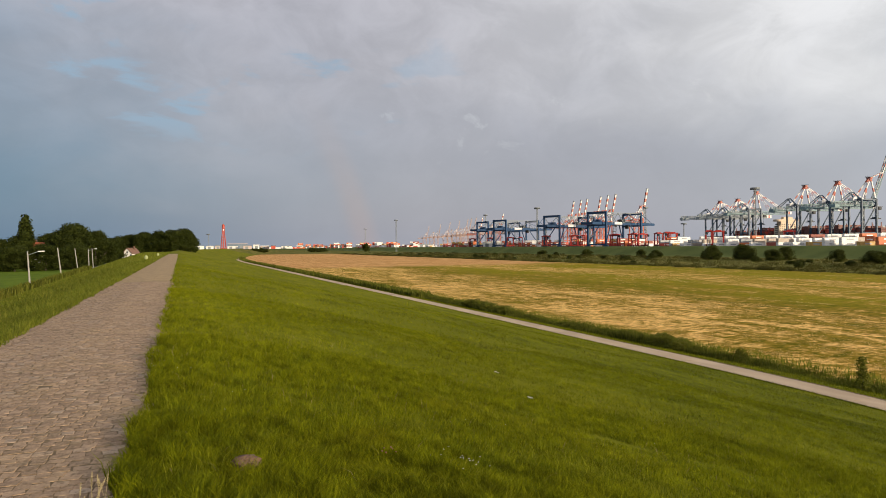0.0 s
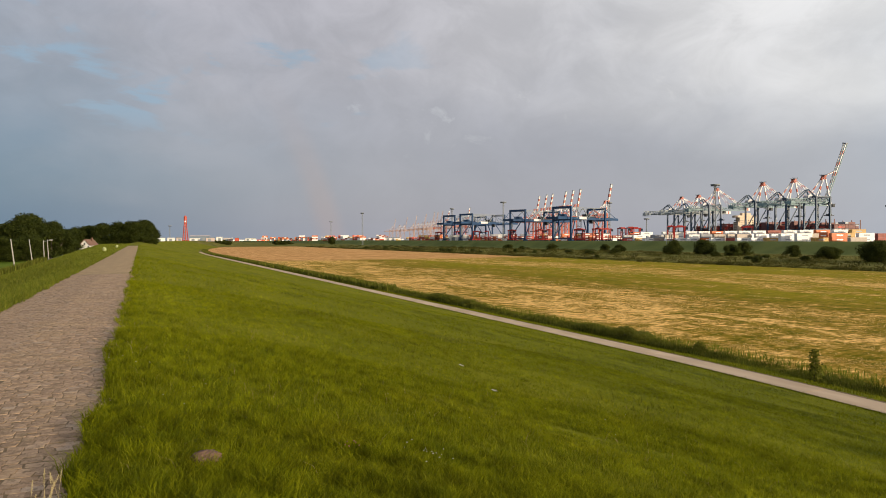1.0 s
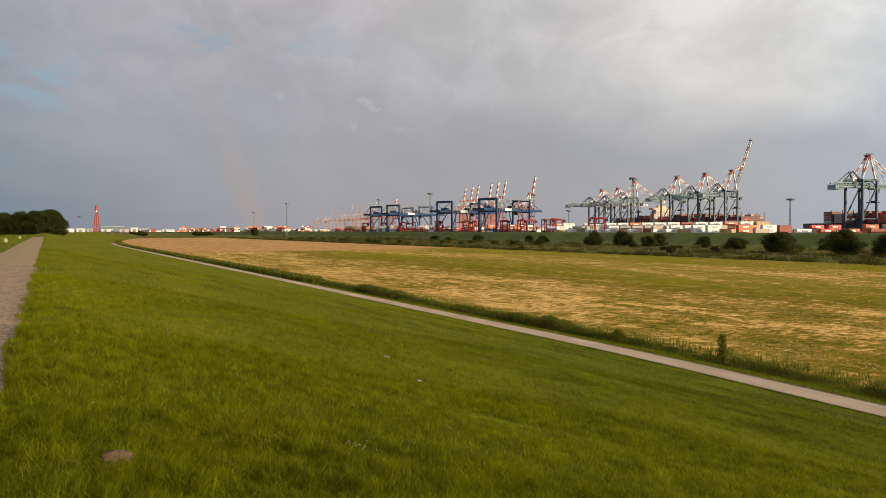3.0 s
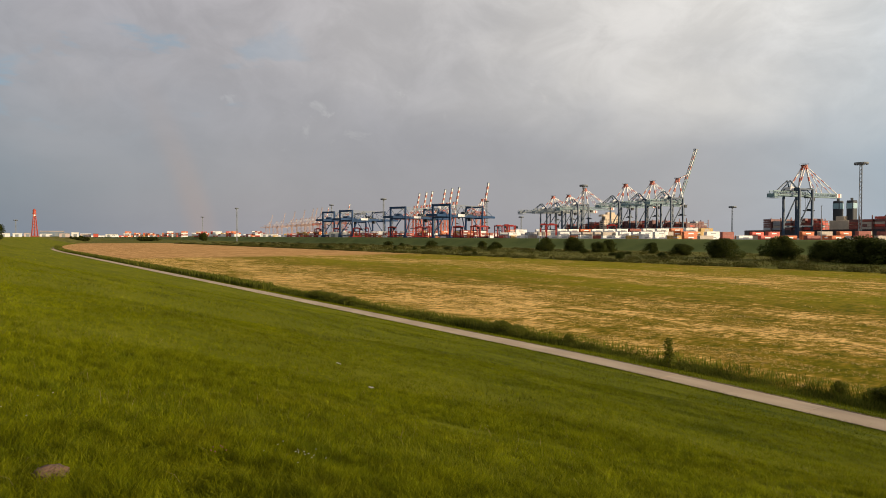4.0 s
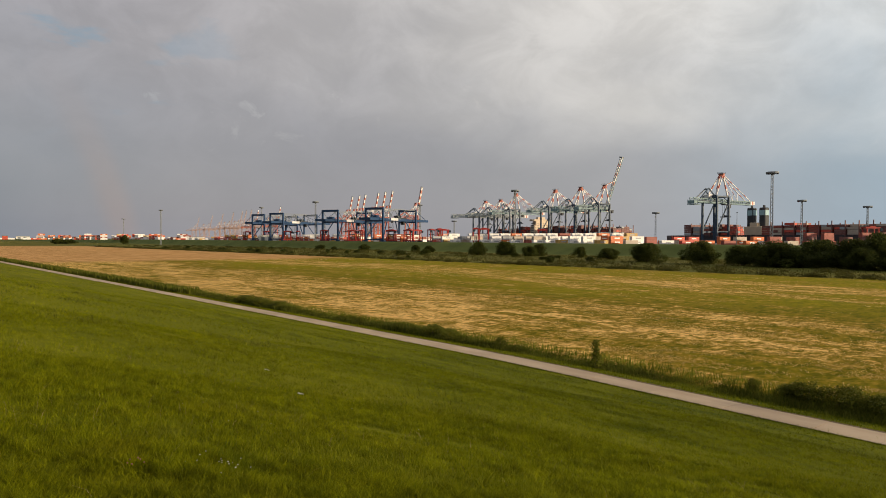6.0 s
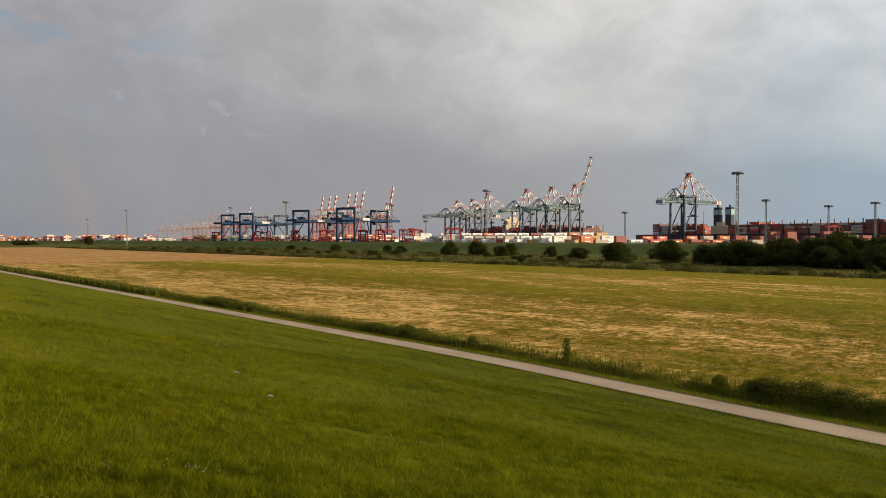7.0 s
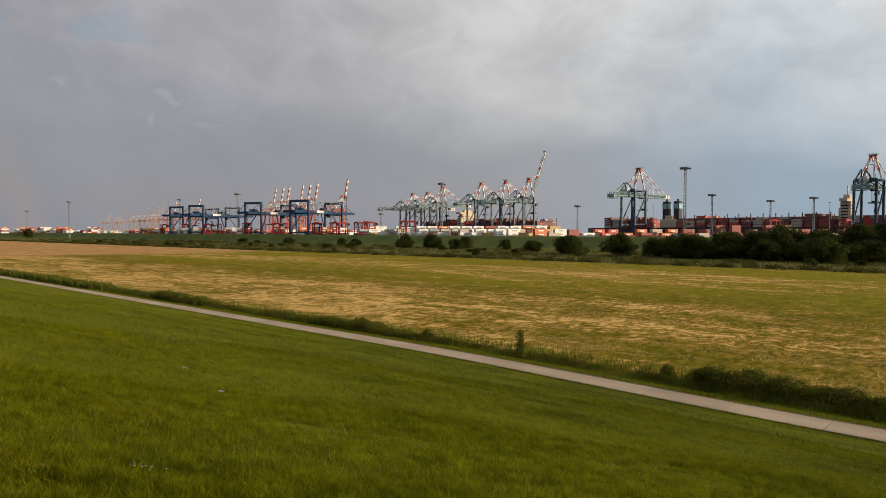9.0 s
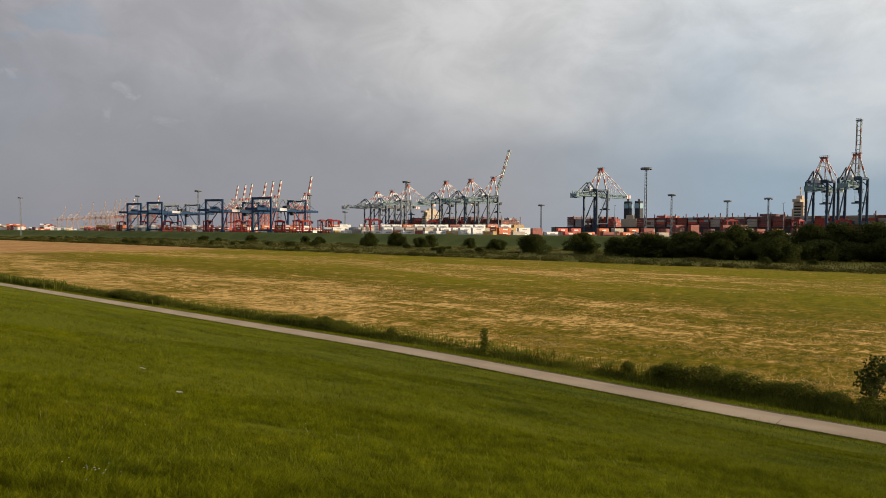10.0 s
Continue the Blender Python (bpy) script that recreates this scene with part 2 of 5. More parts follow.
# ---- shapes ----
def part(name, bm, mat, parent=None, label=""):
    me = bpy.data.meshes.new(name)
    bm.to_mesh(me)
    bm.free()
    for m in mat if isinstance(mat, (list, tuple)) else [mat]:
        me.materials.append(m)
    ob = new(name, me)
    ob.parent = parent
    if label:
        tagged(ob, label)
    return ob


def part_np(name, verts, faces, mat, parent=None, label="", smooth=False):
    """A mesh from number arrays: faces is an (n, k) array, or a list of such arrays."""
    me = bpy.data.meshes.new(name)
    blocks = faces if isinstance(faces, list) else [faces]
    me.vertices.add(len(verts))
    me.vertices.foreach_set("co", np.asarray(verts, dtype=np.float32).ravel())
    total = sum(b.size for b in blocks)
    me.loops.add(total)
    me.loops.foreach_set("vertex_index", np.concatenate([b.ravel() for b in blocks]).astype(np.int32))
    sizes = np.concatenate([np.full(len(b), b.shape[1]) for b in blocks])
    me.polygons.add(len(sizes))
    me.polygons.foreach_set("loop_start", (np.cumsum(sizes) - sizes).astype(np.int32))
    if smooth:
        me.polygons.foreach_set("use_smooth", np.ones(len(sizes), dtype=bool))
    me.update(calc_edges=True)
    for m in mat if isinstance(mat, (list, tuple)) else [mat]:
        me.materials.append(m)
    ob = new(name, me)
    ob.parent = parent
    if label:
        tagged(ob, label)
    return ob


def thing(name, label, category, m=None, group="", kind=""):
    ob = new(name)
    ob.empty_display_size = 0.5
    if m is not None:
        ob.matrix_world = m
    return tagged(ob, label, category, group, kind)


def box(bm, lo, hi, mi=0, bevel=0.0):
    lo, hi = Vector(lo), Vector(hi)
    r = bmesh.ops.create_cube(bm, size=1.0, matrix=Matrix.Translation((lo + hi) / 2) @ Matrix.Diagonal((*(hi - lo), 1)))
    for f in {f for v in r["verts"] for f in v.link_faces}:
        f.material_index = mi
    if bevel:
        bmesh.ops.bevel(bm, geom=list({e for v in r["verts"] for e in v.link_edges}), offset=bevel, segments=1, affect="EDGES")


def beam(bm, p, q, wide=1.0, high=None, mi=0):
    """A box girder from p to q."""
    p, q = Vector(p), Vector(q)
    d = q - p
    turn = d.to_track_quat("Z", "Y").to_matrix().to_4x4()
    m = Matrix.Translation((p + q) / 2) @ turn @ Matrix.Diagonal((wide, high or wide, d.length, 1))
    r = bmesh.ops.create_cube(bm, size=1.0, matrix=m)
    for f in {f for v in r["verts"] for f in v.link_faces}:
        f.material_index = mi


def banded(bm, p, q, wide, bands, first=0, high=None):
    """One girder painted in bands of the first two materials."""
    p, q = Vector(p), Vector(q)
    turn = (q - p).to_track_quat("Z", "Y").to_matrix()
    h = (high or wide) / 2
    rings = []
    for i in range(bands + 1):
        c = p.lerp(q, i / bands)
        rings.append([bm.verts.new(c + turn @ Vector((sx * wide / 2, sy * h, 0))) for sx, sy in ((-1, -1), (1, -1), (1, 1), (-1, 1))])
    for i, (r, s) in enumerate(zip(rings, rings[1:])):
        for k in range(4):
            bm.faces.new((r[k], r[(k + 1) % 4], s[(k + 1) % 4], s[k])).material_index = (i + first) % 2
    bm.faces.new(rings[0][::-1]).material_index = first % 2
    bm.faces.new(rings[-1]).material_index = (bands - 1 + first) % 2


def tube(bm, p, q, r1, r2=None, seg=8, mi=0):
    p, q = Vector(p), Vector(q)
    d = q - p
    m = Matrix.Translation((p + q) / 2) @ d.to_track_quat("Z", "Y").to_matrix().to_4x4()
    r = bmesh.ops.create_cone(bm, cap_ends=True, segments=seg, radius1=r1, radius2=r1 if r2 is None else r2, depth=d.length, matrix=m)
    for f in {f for v in r["verts"] for f in v.link_faces}:
        f.material_index = mi


# ---- the lie of the land ----
def smooth(a, b, x):
    t = np.clip((x - a) / (b - a), 0, 1)
    return t * t * (3 - 2 * t)


def bend(y):
    """The dike runs straight along y and swings to the right far off."""
    y = np.asarray(y, dtype=float)
    return np.where(y < 420, 0, np.where(y < 900, (np.maximum(y, 420) - 420) ** 2 / 4700, np.minimum(49.0 + (y - 900) * 0.204, 180.0)))


def foot_shift(y):
    """The foot of the slope, with its track, comes a little nearer beside the camera."""
    return -1.9 * (1 - smooth(2, 42, np.asarray(y, dtype=float)))


def track_shift(y):
    return bend(y) + foot_shift(y)


def along(x, y):
    """Distance across the dike from its centre line."""
    shift = 0.042 * np.clip(np.asarray(y, dtype=float) - 40, 0, 236) * (1 - smooth(270, 380, np.asarray(y, dtype=float)))
    x = np.where(x < -3.2, -3.2 + np.minimum(0, x + 3.2 + shift), x)
    return x - bend(y) - foot_shift(y) * np.clip(x / 36, 0, 1) * (1 - smooth(60, 150, x))


PROFILE_U = [-400, -30, -21, -4.6, -3.2, -1.7, -0.2, 0.6, 3.0, 8.0, 20.0, 34.0, 38.0, 40.9, 42.2, 44.5, 47.0, 60.0]
PROFILE_Z = [-6.0, -5.9, -5.6, -0.35, -0.06, 0.0, -0.04, -0.14, -0.62, -1.68, -4.28, -7.35, -8.13, -8.15, -8.35, -8.75, -8.55, -8.5]
QUAY_X, QUAY_SLOPE = 735.0, 0.19


def ground_z(x, y):
    x, y = np.asarray(x, dtype=float), np.asarray(y, dtype=float)
    u = along(x, y)
    z = np.interp(u, PROFILE_U, PROFILE_Z)
    z = z + 0.05 * (np.sin(x * 0.55 + 1.3 * np.sin(y * 0.21)) + np.sin(y * 0.33 + x * 0.12)) * smooth(0.8, 4, u) * (1 - smooth(33, 37, u))
    top = smooth(360, 386, x) * 7.9
    z = np.where(x > 300, z * (1 - smooth(330, 358, x)) + (-8.5) * smooth(330, 358, x), z)
    z = np.where(x > 355, -8.5 + top, z)
    z = z - smooth(386, 393, x) * 0.4
    return z - 9.0 * smooth(0, 1.5, x - (QUAY_X + QUAY_SLOPE * y) - 12)


def on_ground(x, y):
    return float(ground_z(x, y))

# ---- the ground ----
def make_ground():
    xs = np.unique(np.concatenate([np.array([-4900, -3000, -1800, -1000, -600, -400, -200, -120, -70, -45]), np.linspace(-34, -4, 16), np.linspace(-3.6, 1.2, 13), np.linspace(1.5, 37, 48),
                                   np.linspace(37.5, 48, 22), np.linspace(50, 130, 30), np.linspace(135, 355, 40), np.linspace(357, 395, 24), np.linspace(400, 1900, 90), np.array([2200, 3000, 4000, 4900])]))
    ys = np.unique(np.concatenate([np.array([-4900, -2500, -1000, -400, -150, -60, -30]), np.linspace(-20, 60, 81), np.linspace(62, 200, 70), np.linspace(205, 1000, 110), np.linspace(1030, 2200, 30), np.array([2600, 3200, 4000, 4900])]))
    gx, gy = np.meshgrid(xs, ys)
    # the grid follows the dike's bend
    gx = gx + bend(gy) * (gx > -300) * np.clip((350 - gx) / 290, 0, 1) + foot_shift(gy) * np.clip(gx / 36, 0, 1) * (1 - smooth(60, 120, gx))
    gz = ground_z(gx, gy)
    u = along(gx, gy)
    gz = gz - 0.07 * ((u > -3.05) & (u < -0.35))
    nx, ny = len(xs), len(ys)
    idx = np.arange(nx * ny).reshape(ny, nx)
    quads = np.stack([idx[:-1, :-1], idx[:-1, 1:], idx[1:, 1:], idx[1:, :-1]], -1).reshape(-1, 4)
    ob = part_np("ground", np.stack([gx, gy, gz], -1).reshape(-1, 3), quads, GROUND, smooth=True)
    at = ob.data.attributes.new("u", "FLOAT", "POINT")
    at.data.foreach_set("value", u.ravel().astype(np.float32))
    return tagged(ob, "grass dike slope, mown meadow, salt marsh and terminal bank", "ground", kind="structure")


make_ground()


# ---- paths ----
def build_path_bed(n):
    p = n.add("ShaderNodeNewGeometry").outputs["Position"]
    a = n.noise(p, 1.2, 5.0, 0.6)
    cells = n.add("ShaderNodeTexVoronoi", {"Vector": n.scaled(p, 6.2, 8.0, 1.0), "Scale": 1.0, "Randomness": 0.7})
    c = n.mix(n.ramp(a, 0.3, 0.7), rgb(0.33, 0.220, 0.108), rgb(0.45, 0.308, 0.158))
    c = n.mix(n.ramp(cells.outputs["Distance"], 0.4, 0.65, 0.0, 0.45), c, rgb(0.11, 0.09, 0.05))
    yy = n.add("ShaderNodeSeparateXYZ", {0: p}).outputs[1]
    c = n.mix(n.ramp(yy, 38.0, 33.0, 0.0, 0.85), c, rgb(0.105, 0.074, 0.042))
    surface(n, c, 0.9, 0.0, n.math("SUBTRACT", n.math("MULTIPLY", a, 0.3), cells.outputs["Distance"]), 0.4, 0.02)


def build_sett(n):
    g = n.add("ShaderNodeNewGeometry")
    r = n.math("FRACT", n.math("ADD", n.add("ShaderNodeObjectInfo").outputs["Random"], g.outputs["Random Per Island"]))
    p = g.outputs["Position"]
    c = n.mix(r, rgb(0.225, 0.150, 0.094), rgb(0.372, 0.255, 0.165))
    c = n.mix(n.ramp(r, 0.85, 1.0, 0.0, 0.5), c, rgb(0.29, 0.245, 0.20))
    worn = n.noise(p, 0.9, 4.0, 0.6)
    c = n.mix(n.ramp(worn, 0.4, 0.75, 0.0, 0.6), c, rgb(0.36, 0.246, 0.136))
    spots = n.noise(p, 15.0, 6.0, 0.85)
    c = n.mix(n.ramp(spots, 0.50, 0.61, 0.0, 0.78), c, rgb(0.120, 0.082, 0.046))
    c = n.mix(n.ramp(spots, 0.46, 0.34, 0.0, 0.75), c, rgb(0.52, 0.375, 0.230))
    moss = n.noise(n.vmath("ADD", p, (5, 3, 0)).outputs[0], 2.6, 5.0, 0.7)
    c = n.mix(n.ramp(moss, 0.56, 0.70, 0.0, 0.55), c, rgb(0.135, 0.105, 0.048))
    surface(n, c, 0.85, 0.0, n.math("ADD", n.noise(p, 22.0, 4.0, 0.6), n.math("MULTIPLY", spots, 0.8)), 0.6, 0.006)


PATH_BED, SETT = material("sandy_path_bed", build_path_bed), material("stone_sett", build_sett)


def build_concrete(n):
    p = n.add("ShaderNodeNewGeometry").outputs["Position"]
    a, b = n.noise(n.scaled(p, 1.0, 0.25, 1.0), 0.6, 5.0, 0.6), n.noise(p, 9.0, 5.0, 0.7)
    c = n.mix(n.ramp(a, 0.3, 0.75), rgb(0.42, 0.305, 0.195), rgb(0.56, 0.425, 0.285))
    r = n.add("ShaderNodeObjectInfo").outputs["Random"]
    c = n.mix(n.math("MULTIPLY", r, 0.22), c, rgb(0.22, 0.17, 0.13))
    c = n.mix(n.ramp(b, 0.55, 0.8, 0.0, 0.4), c, rgb(0.25, 0.19, 0.14))
    surface(n, c, 0.85, 0.0, b, 0.2, 0.01)


CONCRETE = material("track_concrete", build_concrete)
JOINT = painted("dark_soil", (0.16, 0.105, 0.06), 0.95, 0.3, 3.0)


def ribbon(name, u0, u1, y0, y1, step, lift, mat, label, category, edge=0.0, seed=1):
    """A strip that follows the dike, with a ragged edge."""
    rnd = np.random.RandomState(seed)
    ys = np.arange(y0, y1 + step / 2, step)
    rag = np.cumsum(rnd.normal(0, edge * 0.4, (len(ys), 2)), 0)
    rag -= np.array([np.convolve(rag[:, i], np.ones(25) / 25, "same") for i in (0, 1)]).T
    cols = np.linspace(0, 1, 32)
    us = (u0 + rag[:, :1]) * (1 - cols) + (u1 + rag[:, 1:]) * cols
    gx = us + bend(ys)[:, None] + foot_shift(ys)[:, None] * (u0 > 20)
    gy = np.repeat(ys[:, None], 32, 1)
    gz = ground_z(gx, gy) + lift
    idx = np.arange(gx.size).reshape(gx.shape)
    q = np.stack([idx[:-1, :-1], idx[:-1, 1:], idx[1:, 1:], idx[1:, :-1]], -1).reshape(-1, 4)
    return tagged(part_np(name, np.stack([gx, gy, gz], -1).reshape(-1, 3), q, mat, smooth=True), label, category, kind="structure")


path = ribbon("path", -3.0, -0.42, -30, 205, 0.5, -0.0245, PATH_BED, "worn stone sett path along the dike crest", "path", 0.04, 3)
ribbon("road_edge", 40.45, 41.05, -120, 640, 1.0, 0.02, JOINT, "bare brown soil and gravel beside the concrete track", "soil", 0.09, 6)
road = thing("road", "pale concrete slab track at the foot of the dike", "road", kind="structure")


def track_slab():
    bm = bmesh.new()
    box(bm, (-1.08, -2.492, -0.1), (1.08, 2.492, 0.03), 0, 0.006)
    return part("slab", bm, CONCRETE, road)


first_slab = track_slab()
SLAB_LEN = 5.0
for i in range(0, 130):
    y = -95 + i * SLAB_LEN
    ob = first_slab if i == 0 else first_slab.copy()
    if i:
        scene.collection.objects.link(ob)
    x = 39.48 + float(track_shift(y))
    turn = -math.degrees(math.atan2(float(track_shift(y + 2)) - float(track_shift(y - 2)), 4))
    ob.matrix_world = pose(x, y, -8.125 + 0.006 * math.sin(i * 2.3), 0, 0, turn + 0.15 * math.sin(i * 1.7))

left_lane = ribbon("left_lane", -29.5, -25.5, 215, 420, 4.0, 0.03, painted("asphalt", (0.075, 0.075, 0.078), 0.9, 0.3, 0.6), "grey asphalt lane at the inland foot of the dike", "road", 0.0, 5)

# ---- terminal: paints ----
BLUE = painted("crane_blue_steel", (0.030, 0.062, 0.105), 0.45, 0.3, 0.1)
DEEP = painted("gantry_blue", (0.022, 0.062, 0.140), 0.45, 0.25, 0.1)
TEAL = painted("crane_teal", (0.19, 0.29, 0.30), 0.5, 0.3, 0.1)
RED = painted("signal_red", (0.46, 0.075, 0.045), 0.5, 0.2, 0.2)
WHITE = painted("signal_white", (0.76, 0.73, 0.70), 0.5, 0.15, 0.2)
PALE_GIRDER = painted("pale_grey_steel", (0.36, 0.40, 0.40), 0.5, 0.3, 0.1)
GREY = painted("galvanised_steel", (0.22, 0.24, 0.25), 0.5, 0.2, 0.3)
DARK = painted("dark_machinery", (0.045, 0.05, 0.055), 0.6, 0.3, 0.3)
SALMON = painted("faded_salmon_red", (0.52, 0.17, 0.12), 0.55, 0.2, 0.2)
CARRIER = painted("carrier_red", (0.36, 0.030, 0.022), 0.5, 0.2, 0.2)
FADED_RED = painted("faded_crane_red", (0.50, 0.125, 0.08), 0.55, 0.2, 0.1)
# far crane colours, lightened to carry the haze of distance
HAZE_TINT = painted("haze_tinted_crane", (0.37, 0.265, 0.235), 0.7, 0.1, 0.05)
HAZE_WHITE = painted("haze_tinted_white", (0.52, 0.46, 0.44), 0.7, 0.1, 0.05)
CREAM = painted("ship_cream", (0.66, 0.53, 0.38), 0.6, 0.2, 0.1)
GLASS = painted("dark_glass", (0.03, 0.04, 0.05), 0.15, 0.1, 0.5)


# ---- ship-to-shore cranes ----
def quay_crane(name, label, raised, legs, girder, tie_a, tie_b, high=59.0, apex=88.0, detail=True, tilt=80.0, reach=70.0, boom_mat=None, tie_w=1.15, back=-46.0, banded_boom=False):
    """x points over the water, y along the quay."""
    root = thing(name, label, "crane", group="quay cranes")
    gx, gy = 11.5, 10.5

    def made(part_name, mats, fill, lab=""):
        bm = bmesh.new()
        fill(bm)
        return part(part_name, bm, mats, root, lab)

    for sx in (-1, 1):
        for sy in (-1, 1):
            made("leg", legs, lambda bm: (beam(bm, (sx * gx, sy * gy, 2.5), (sx * gx, sy * gy, high), 2.0, 2.3), box(bm, (sx * gx - 1.3, sy * gy - 4, 0), (sx * gx + 1.3, sy * gy + 4, 2.4))))
        made("sill_beam", legs, lambda bm: beam(bm, (sx * gx, -gy, 3.6), (sx * gx, gy, 3.6), 1.5, 1.8))
        made("portal_beam", legs, lambda bm: (beam(bm, (sx * gx, -gy, high), (sx * gx, gy, high), 1.8, 2.6), beam(bm, (sx * gx, -gy, high - 7), (sx * gx, -3.4, high - 1), 0.8), beam(bm, (sx * gx, gy, high - 7), (sx * gx, 3.4, high - 1), 0.8)))
    for sy in (-1, 1):
        made("tie_beam", legs, lambda bm: beam(bm, (-gx, sy * gy, 14), (gx, sy * gy, 14), 1.4, 2.0))
        made("diagonal_brace", legs, lambda bm: beam(bm, (-gx, sy * gy, 15), (gx, sy * gy, high - 8), 1.2, 1.2))
        made("upper_beam", legs, lambda bm: beam(bm, (-gx, sy * gy, high - 0.4), (gx, sy * gy, high - 0.4), 1.2, 1.6))

    def main_girder(bm, x0, x1, z, tilt_at=None, angle=0.0, deep=5.6, side=2.9, bar=0.8):
        """Two trusses side by side, with posts, diagonals, cross bars and a walkway edge."""
        m = Matrix.Identity(4)
        if tilt_at is not None:
            m = Matrix.Translation(tilt_at) @ Matrix.Rotation(-radians(angle), 4, "Y") @ Matrix.Translation(-Vector(tilt_at))
        n = max(1, round((x1 - x0) / 4.6))
        pt = lambda i, y, h: m @ Vector((x0 + (x1 - x0) * i / n, y, z + h))
        for y in (-side, side):
            for h, thick in ((0.0, bar * 1.35), (deep, bar * 1.1)):
                beam(bm, pt(0, y, h), pt(n, y, h), bar, thick)
            for i in range(n):
                low, top_h = (0.0, deep) if i % 2 else (deep, 0.0)
                beam(bm, pt(i, y, low), pt(i + 1, y, top_h), 0.42)
                beam(bm, pt(i, y, 0.0), pt(i, y, deep), 0.5)
            if tilt_at is None:
                beam(bm, pt(0, y * 1.55, 0.9), pt(n, y * 1.55, 0.9), 0.3, 1.3)
        reach_y = side * 1.55 if tilt_at is None else side
        for i in range(0, n + 1):
            beam(bm, pt(i, -reach_y, 0), pt(i, reach_y, 0), 0.5)

    base = high - 8.6
    made("main_girder", girder, lambda bm: main_girder(bm, back, gx + 2, base), "pale lattice girder with walkways")
    hinge = (gx + 2, 0, base + 1.5)
    made("boom", boom_mat or girder, lambda bm: main_girder(bm, gx + 2, gx + ((reach + 2) if raised else 62), base, hinge, tilt if raised else 0.0, 3.0 if raised else 4.4, 2.0 if raised else 2.9, 0.55 if raised else 0.8), "hinged lattice boom")
    top = Vector((gx - 0.5, 0, apex))

    def stripes(bm, p, q, wide, bands):
        """One strut painted white with shorter red bands."""
        p, q = Vector(p), Vector(q)
        turn = (q - p).to_track_quat("Z", "Y").to_matrix()
        cuts = sorted([i / bands for i in range(bands + 1)] + [(i + 0.36) / bands for i in range(bands)])
        rings = [[bm.verts.new(p.lerp(q, t) + turn @ Vector((sx * wide / 2, sy * wide / 2, 0))) for sx, sy in ((-1, -1), (1, -1), (1, 1), (-1, 1))] for t in cuts]
        for i, (r, o) in enumerate(zip(rings, rings[1:])):
            for k in range(4):
                bm.faces.new((r[k], r[(k + 1) % 4], o[(k + 1) % 4], o[k])).material_index = i % 2
        bm.faces.new(rings[0][::-1])
        bm.faces.new(rings[-1]).material_index = 1

    def frame_bars(bm):
        for sy in (-1, 1):
            stripes(bm, top + Vector((0, sy * 2.0, 0)), (gx, sy * 8.5, high + 1), 1.6, 2)
            stripes(bm, top + Vector((0, sy * 2.0, 0)), (-gx + 4, sy * 6.5, high + 1), 1.4, 2)
        beam(bm, top + Vector((-2, -2.4, 0)), top + Vector((2, -2.4, 0)), 1.8, 1.8, 0)
        beam(bm, top + Vector((0, -3.8, 0.3)), top + Vector((0, 3.8, 0.3)), 2.6, 2.0, 0)
        beam(bm, top + Vector((-6, -4.6, -9)), top + Vector((-6, 4.6, -9)), 0.7, 0.7, 1)

    made("apex_frame", [tie_a, tie_b], frame_bars, "white apex frame with faded red bands")
    if detail:
        made("apex_platform", legs, lambda bm: (box(bm, (gx - 3.6, -4.2, apex + 0.9), (gx + 2.6, 4.2, apex + 1.2)), [beam(bm, (gx + dx, dy, apex + 1.2), (gx + dx, dy, apex + 2.5), 0.22) for dx in (-3.4, 2.4) for dy in (-4, 0, 4)], [beam(bm, (gx + dx, -4, apex + 2.5), (gx + dx, 4, apex + 2.5), 0.2) for dx in (-3.4, 2.4)]))
    if raised:
        c, s = math.cos(radians(tilt)), math.sin(radians(tilt))
        at = lambda f: Vector(hinge) + Vector((reach * f * c, 0, reach * f * s))

        def raised_bars(bm, sy):
            off = Vector((-1.2, sy * 1.9, 0))
            if banded_boom:
                banded(bm, at(0.42) + off, at(1.0) + off, tie_w, 6, 0, 3.0)
            else:
                stripes(bm, at(0.45) + off, at(1.0) + off, tie_w, 3)
            stripes(bm, at(0.1) + off, at(0.45) + off, 0.6, 3)
            stripes(bm, top + Vector((0, sy * 1.6, 0)), at(0.54) + off, 0.8, 3)

        for sy in (-1, 1):
            made("boom_tie", [tie_a, tie_b], lambda bm: raised_bars(bm, sy), "white and red banded tie along the raised boom")
        made("boom_tip", GREY, lambda bm: (beam(bm, at(1.0) + Vector((-2.5, 0, 1)), at(1.0) + Vector((2, 0, 1)), 6.0, 1.2), beam(bm, at(1.0) + Vector((-2.5, -2.8, 2.6)), at(1.0) + Vector((-2.5, 2.8, 2.6)), 0.3)))
    else:
        for sy in (-1, 1):
            t0 = top + Vector((0, sy * 1.6, 0))
            made("fore_stay", [tie_a, tie_b], lambda bm: stripes(bm, t0, (gx + 27, sy * 3.4, base + 5), 0.5, 3), "white stay with faded red bands")
            made("fore_stay", [tie_a, tie_b], lambda bm: stripes(bm, t0, (gx + 54, sy * 3.4, base + 5), 0.8, 4), "white stay with faded red bands")
            made("stay_post", tie_b, lambda bm: beam(bm, (gx + 27, sy * 3.4, base + 4), (gx + 27, sy * 3.4, base + 13), 0.6))
        made("boom_tip", [tie_b, tie_a], lambda bm: banded(bm, (gx + 55, 0, base + 2.2), (gx + 64, 0, base + 2.2), 7.2, 3, 0, 4.6), "white boom tip with red band")
    for sy in (-1, 1):
        made("back_stay", legs, lambda bm: (beam(bm, (-gx + 3, sy * 5, high + 0.5), (-gx - 5, sy * 2, high + 10), 1.3), beam(bm, (-gx - 5, sy * 2, high + 10), (-gx - 22, sy * 3.4, base + 5.8), 1.2)))
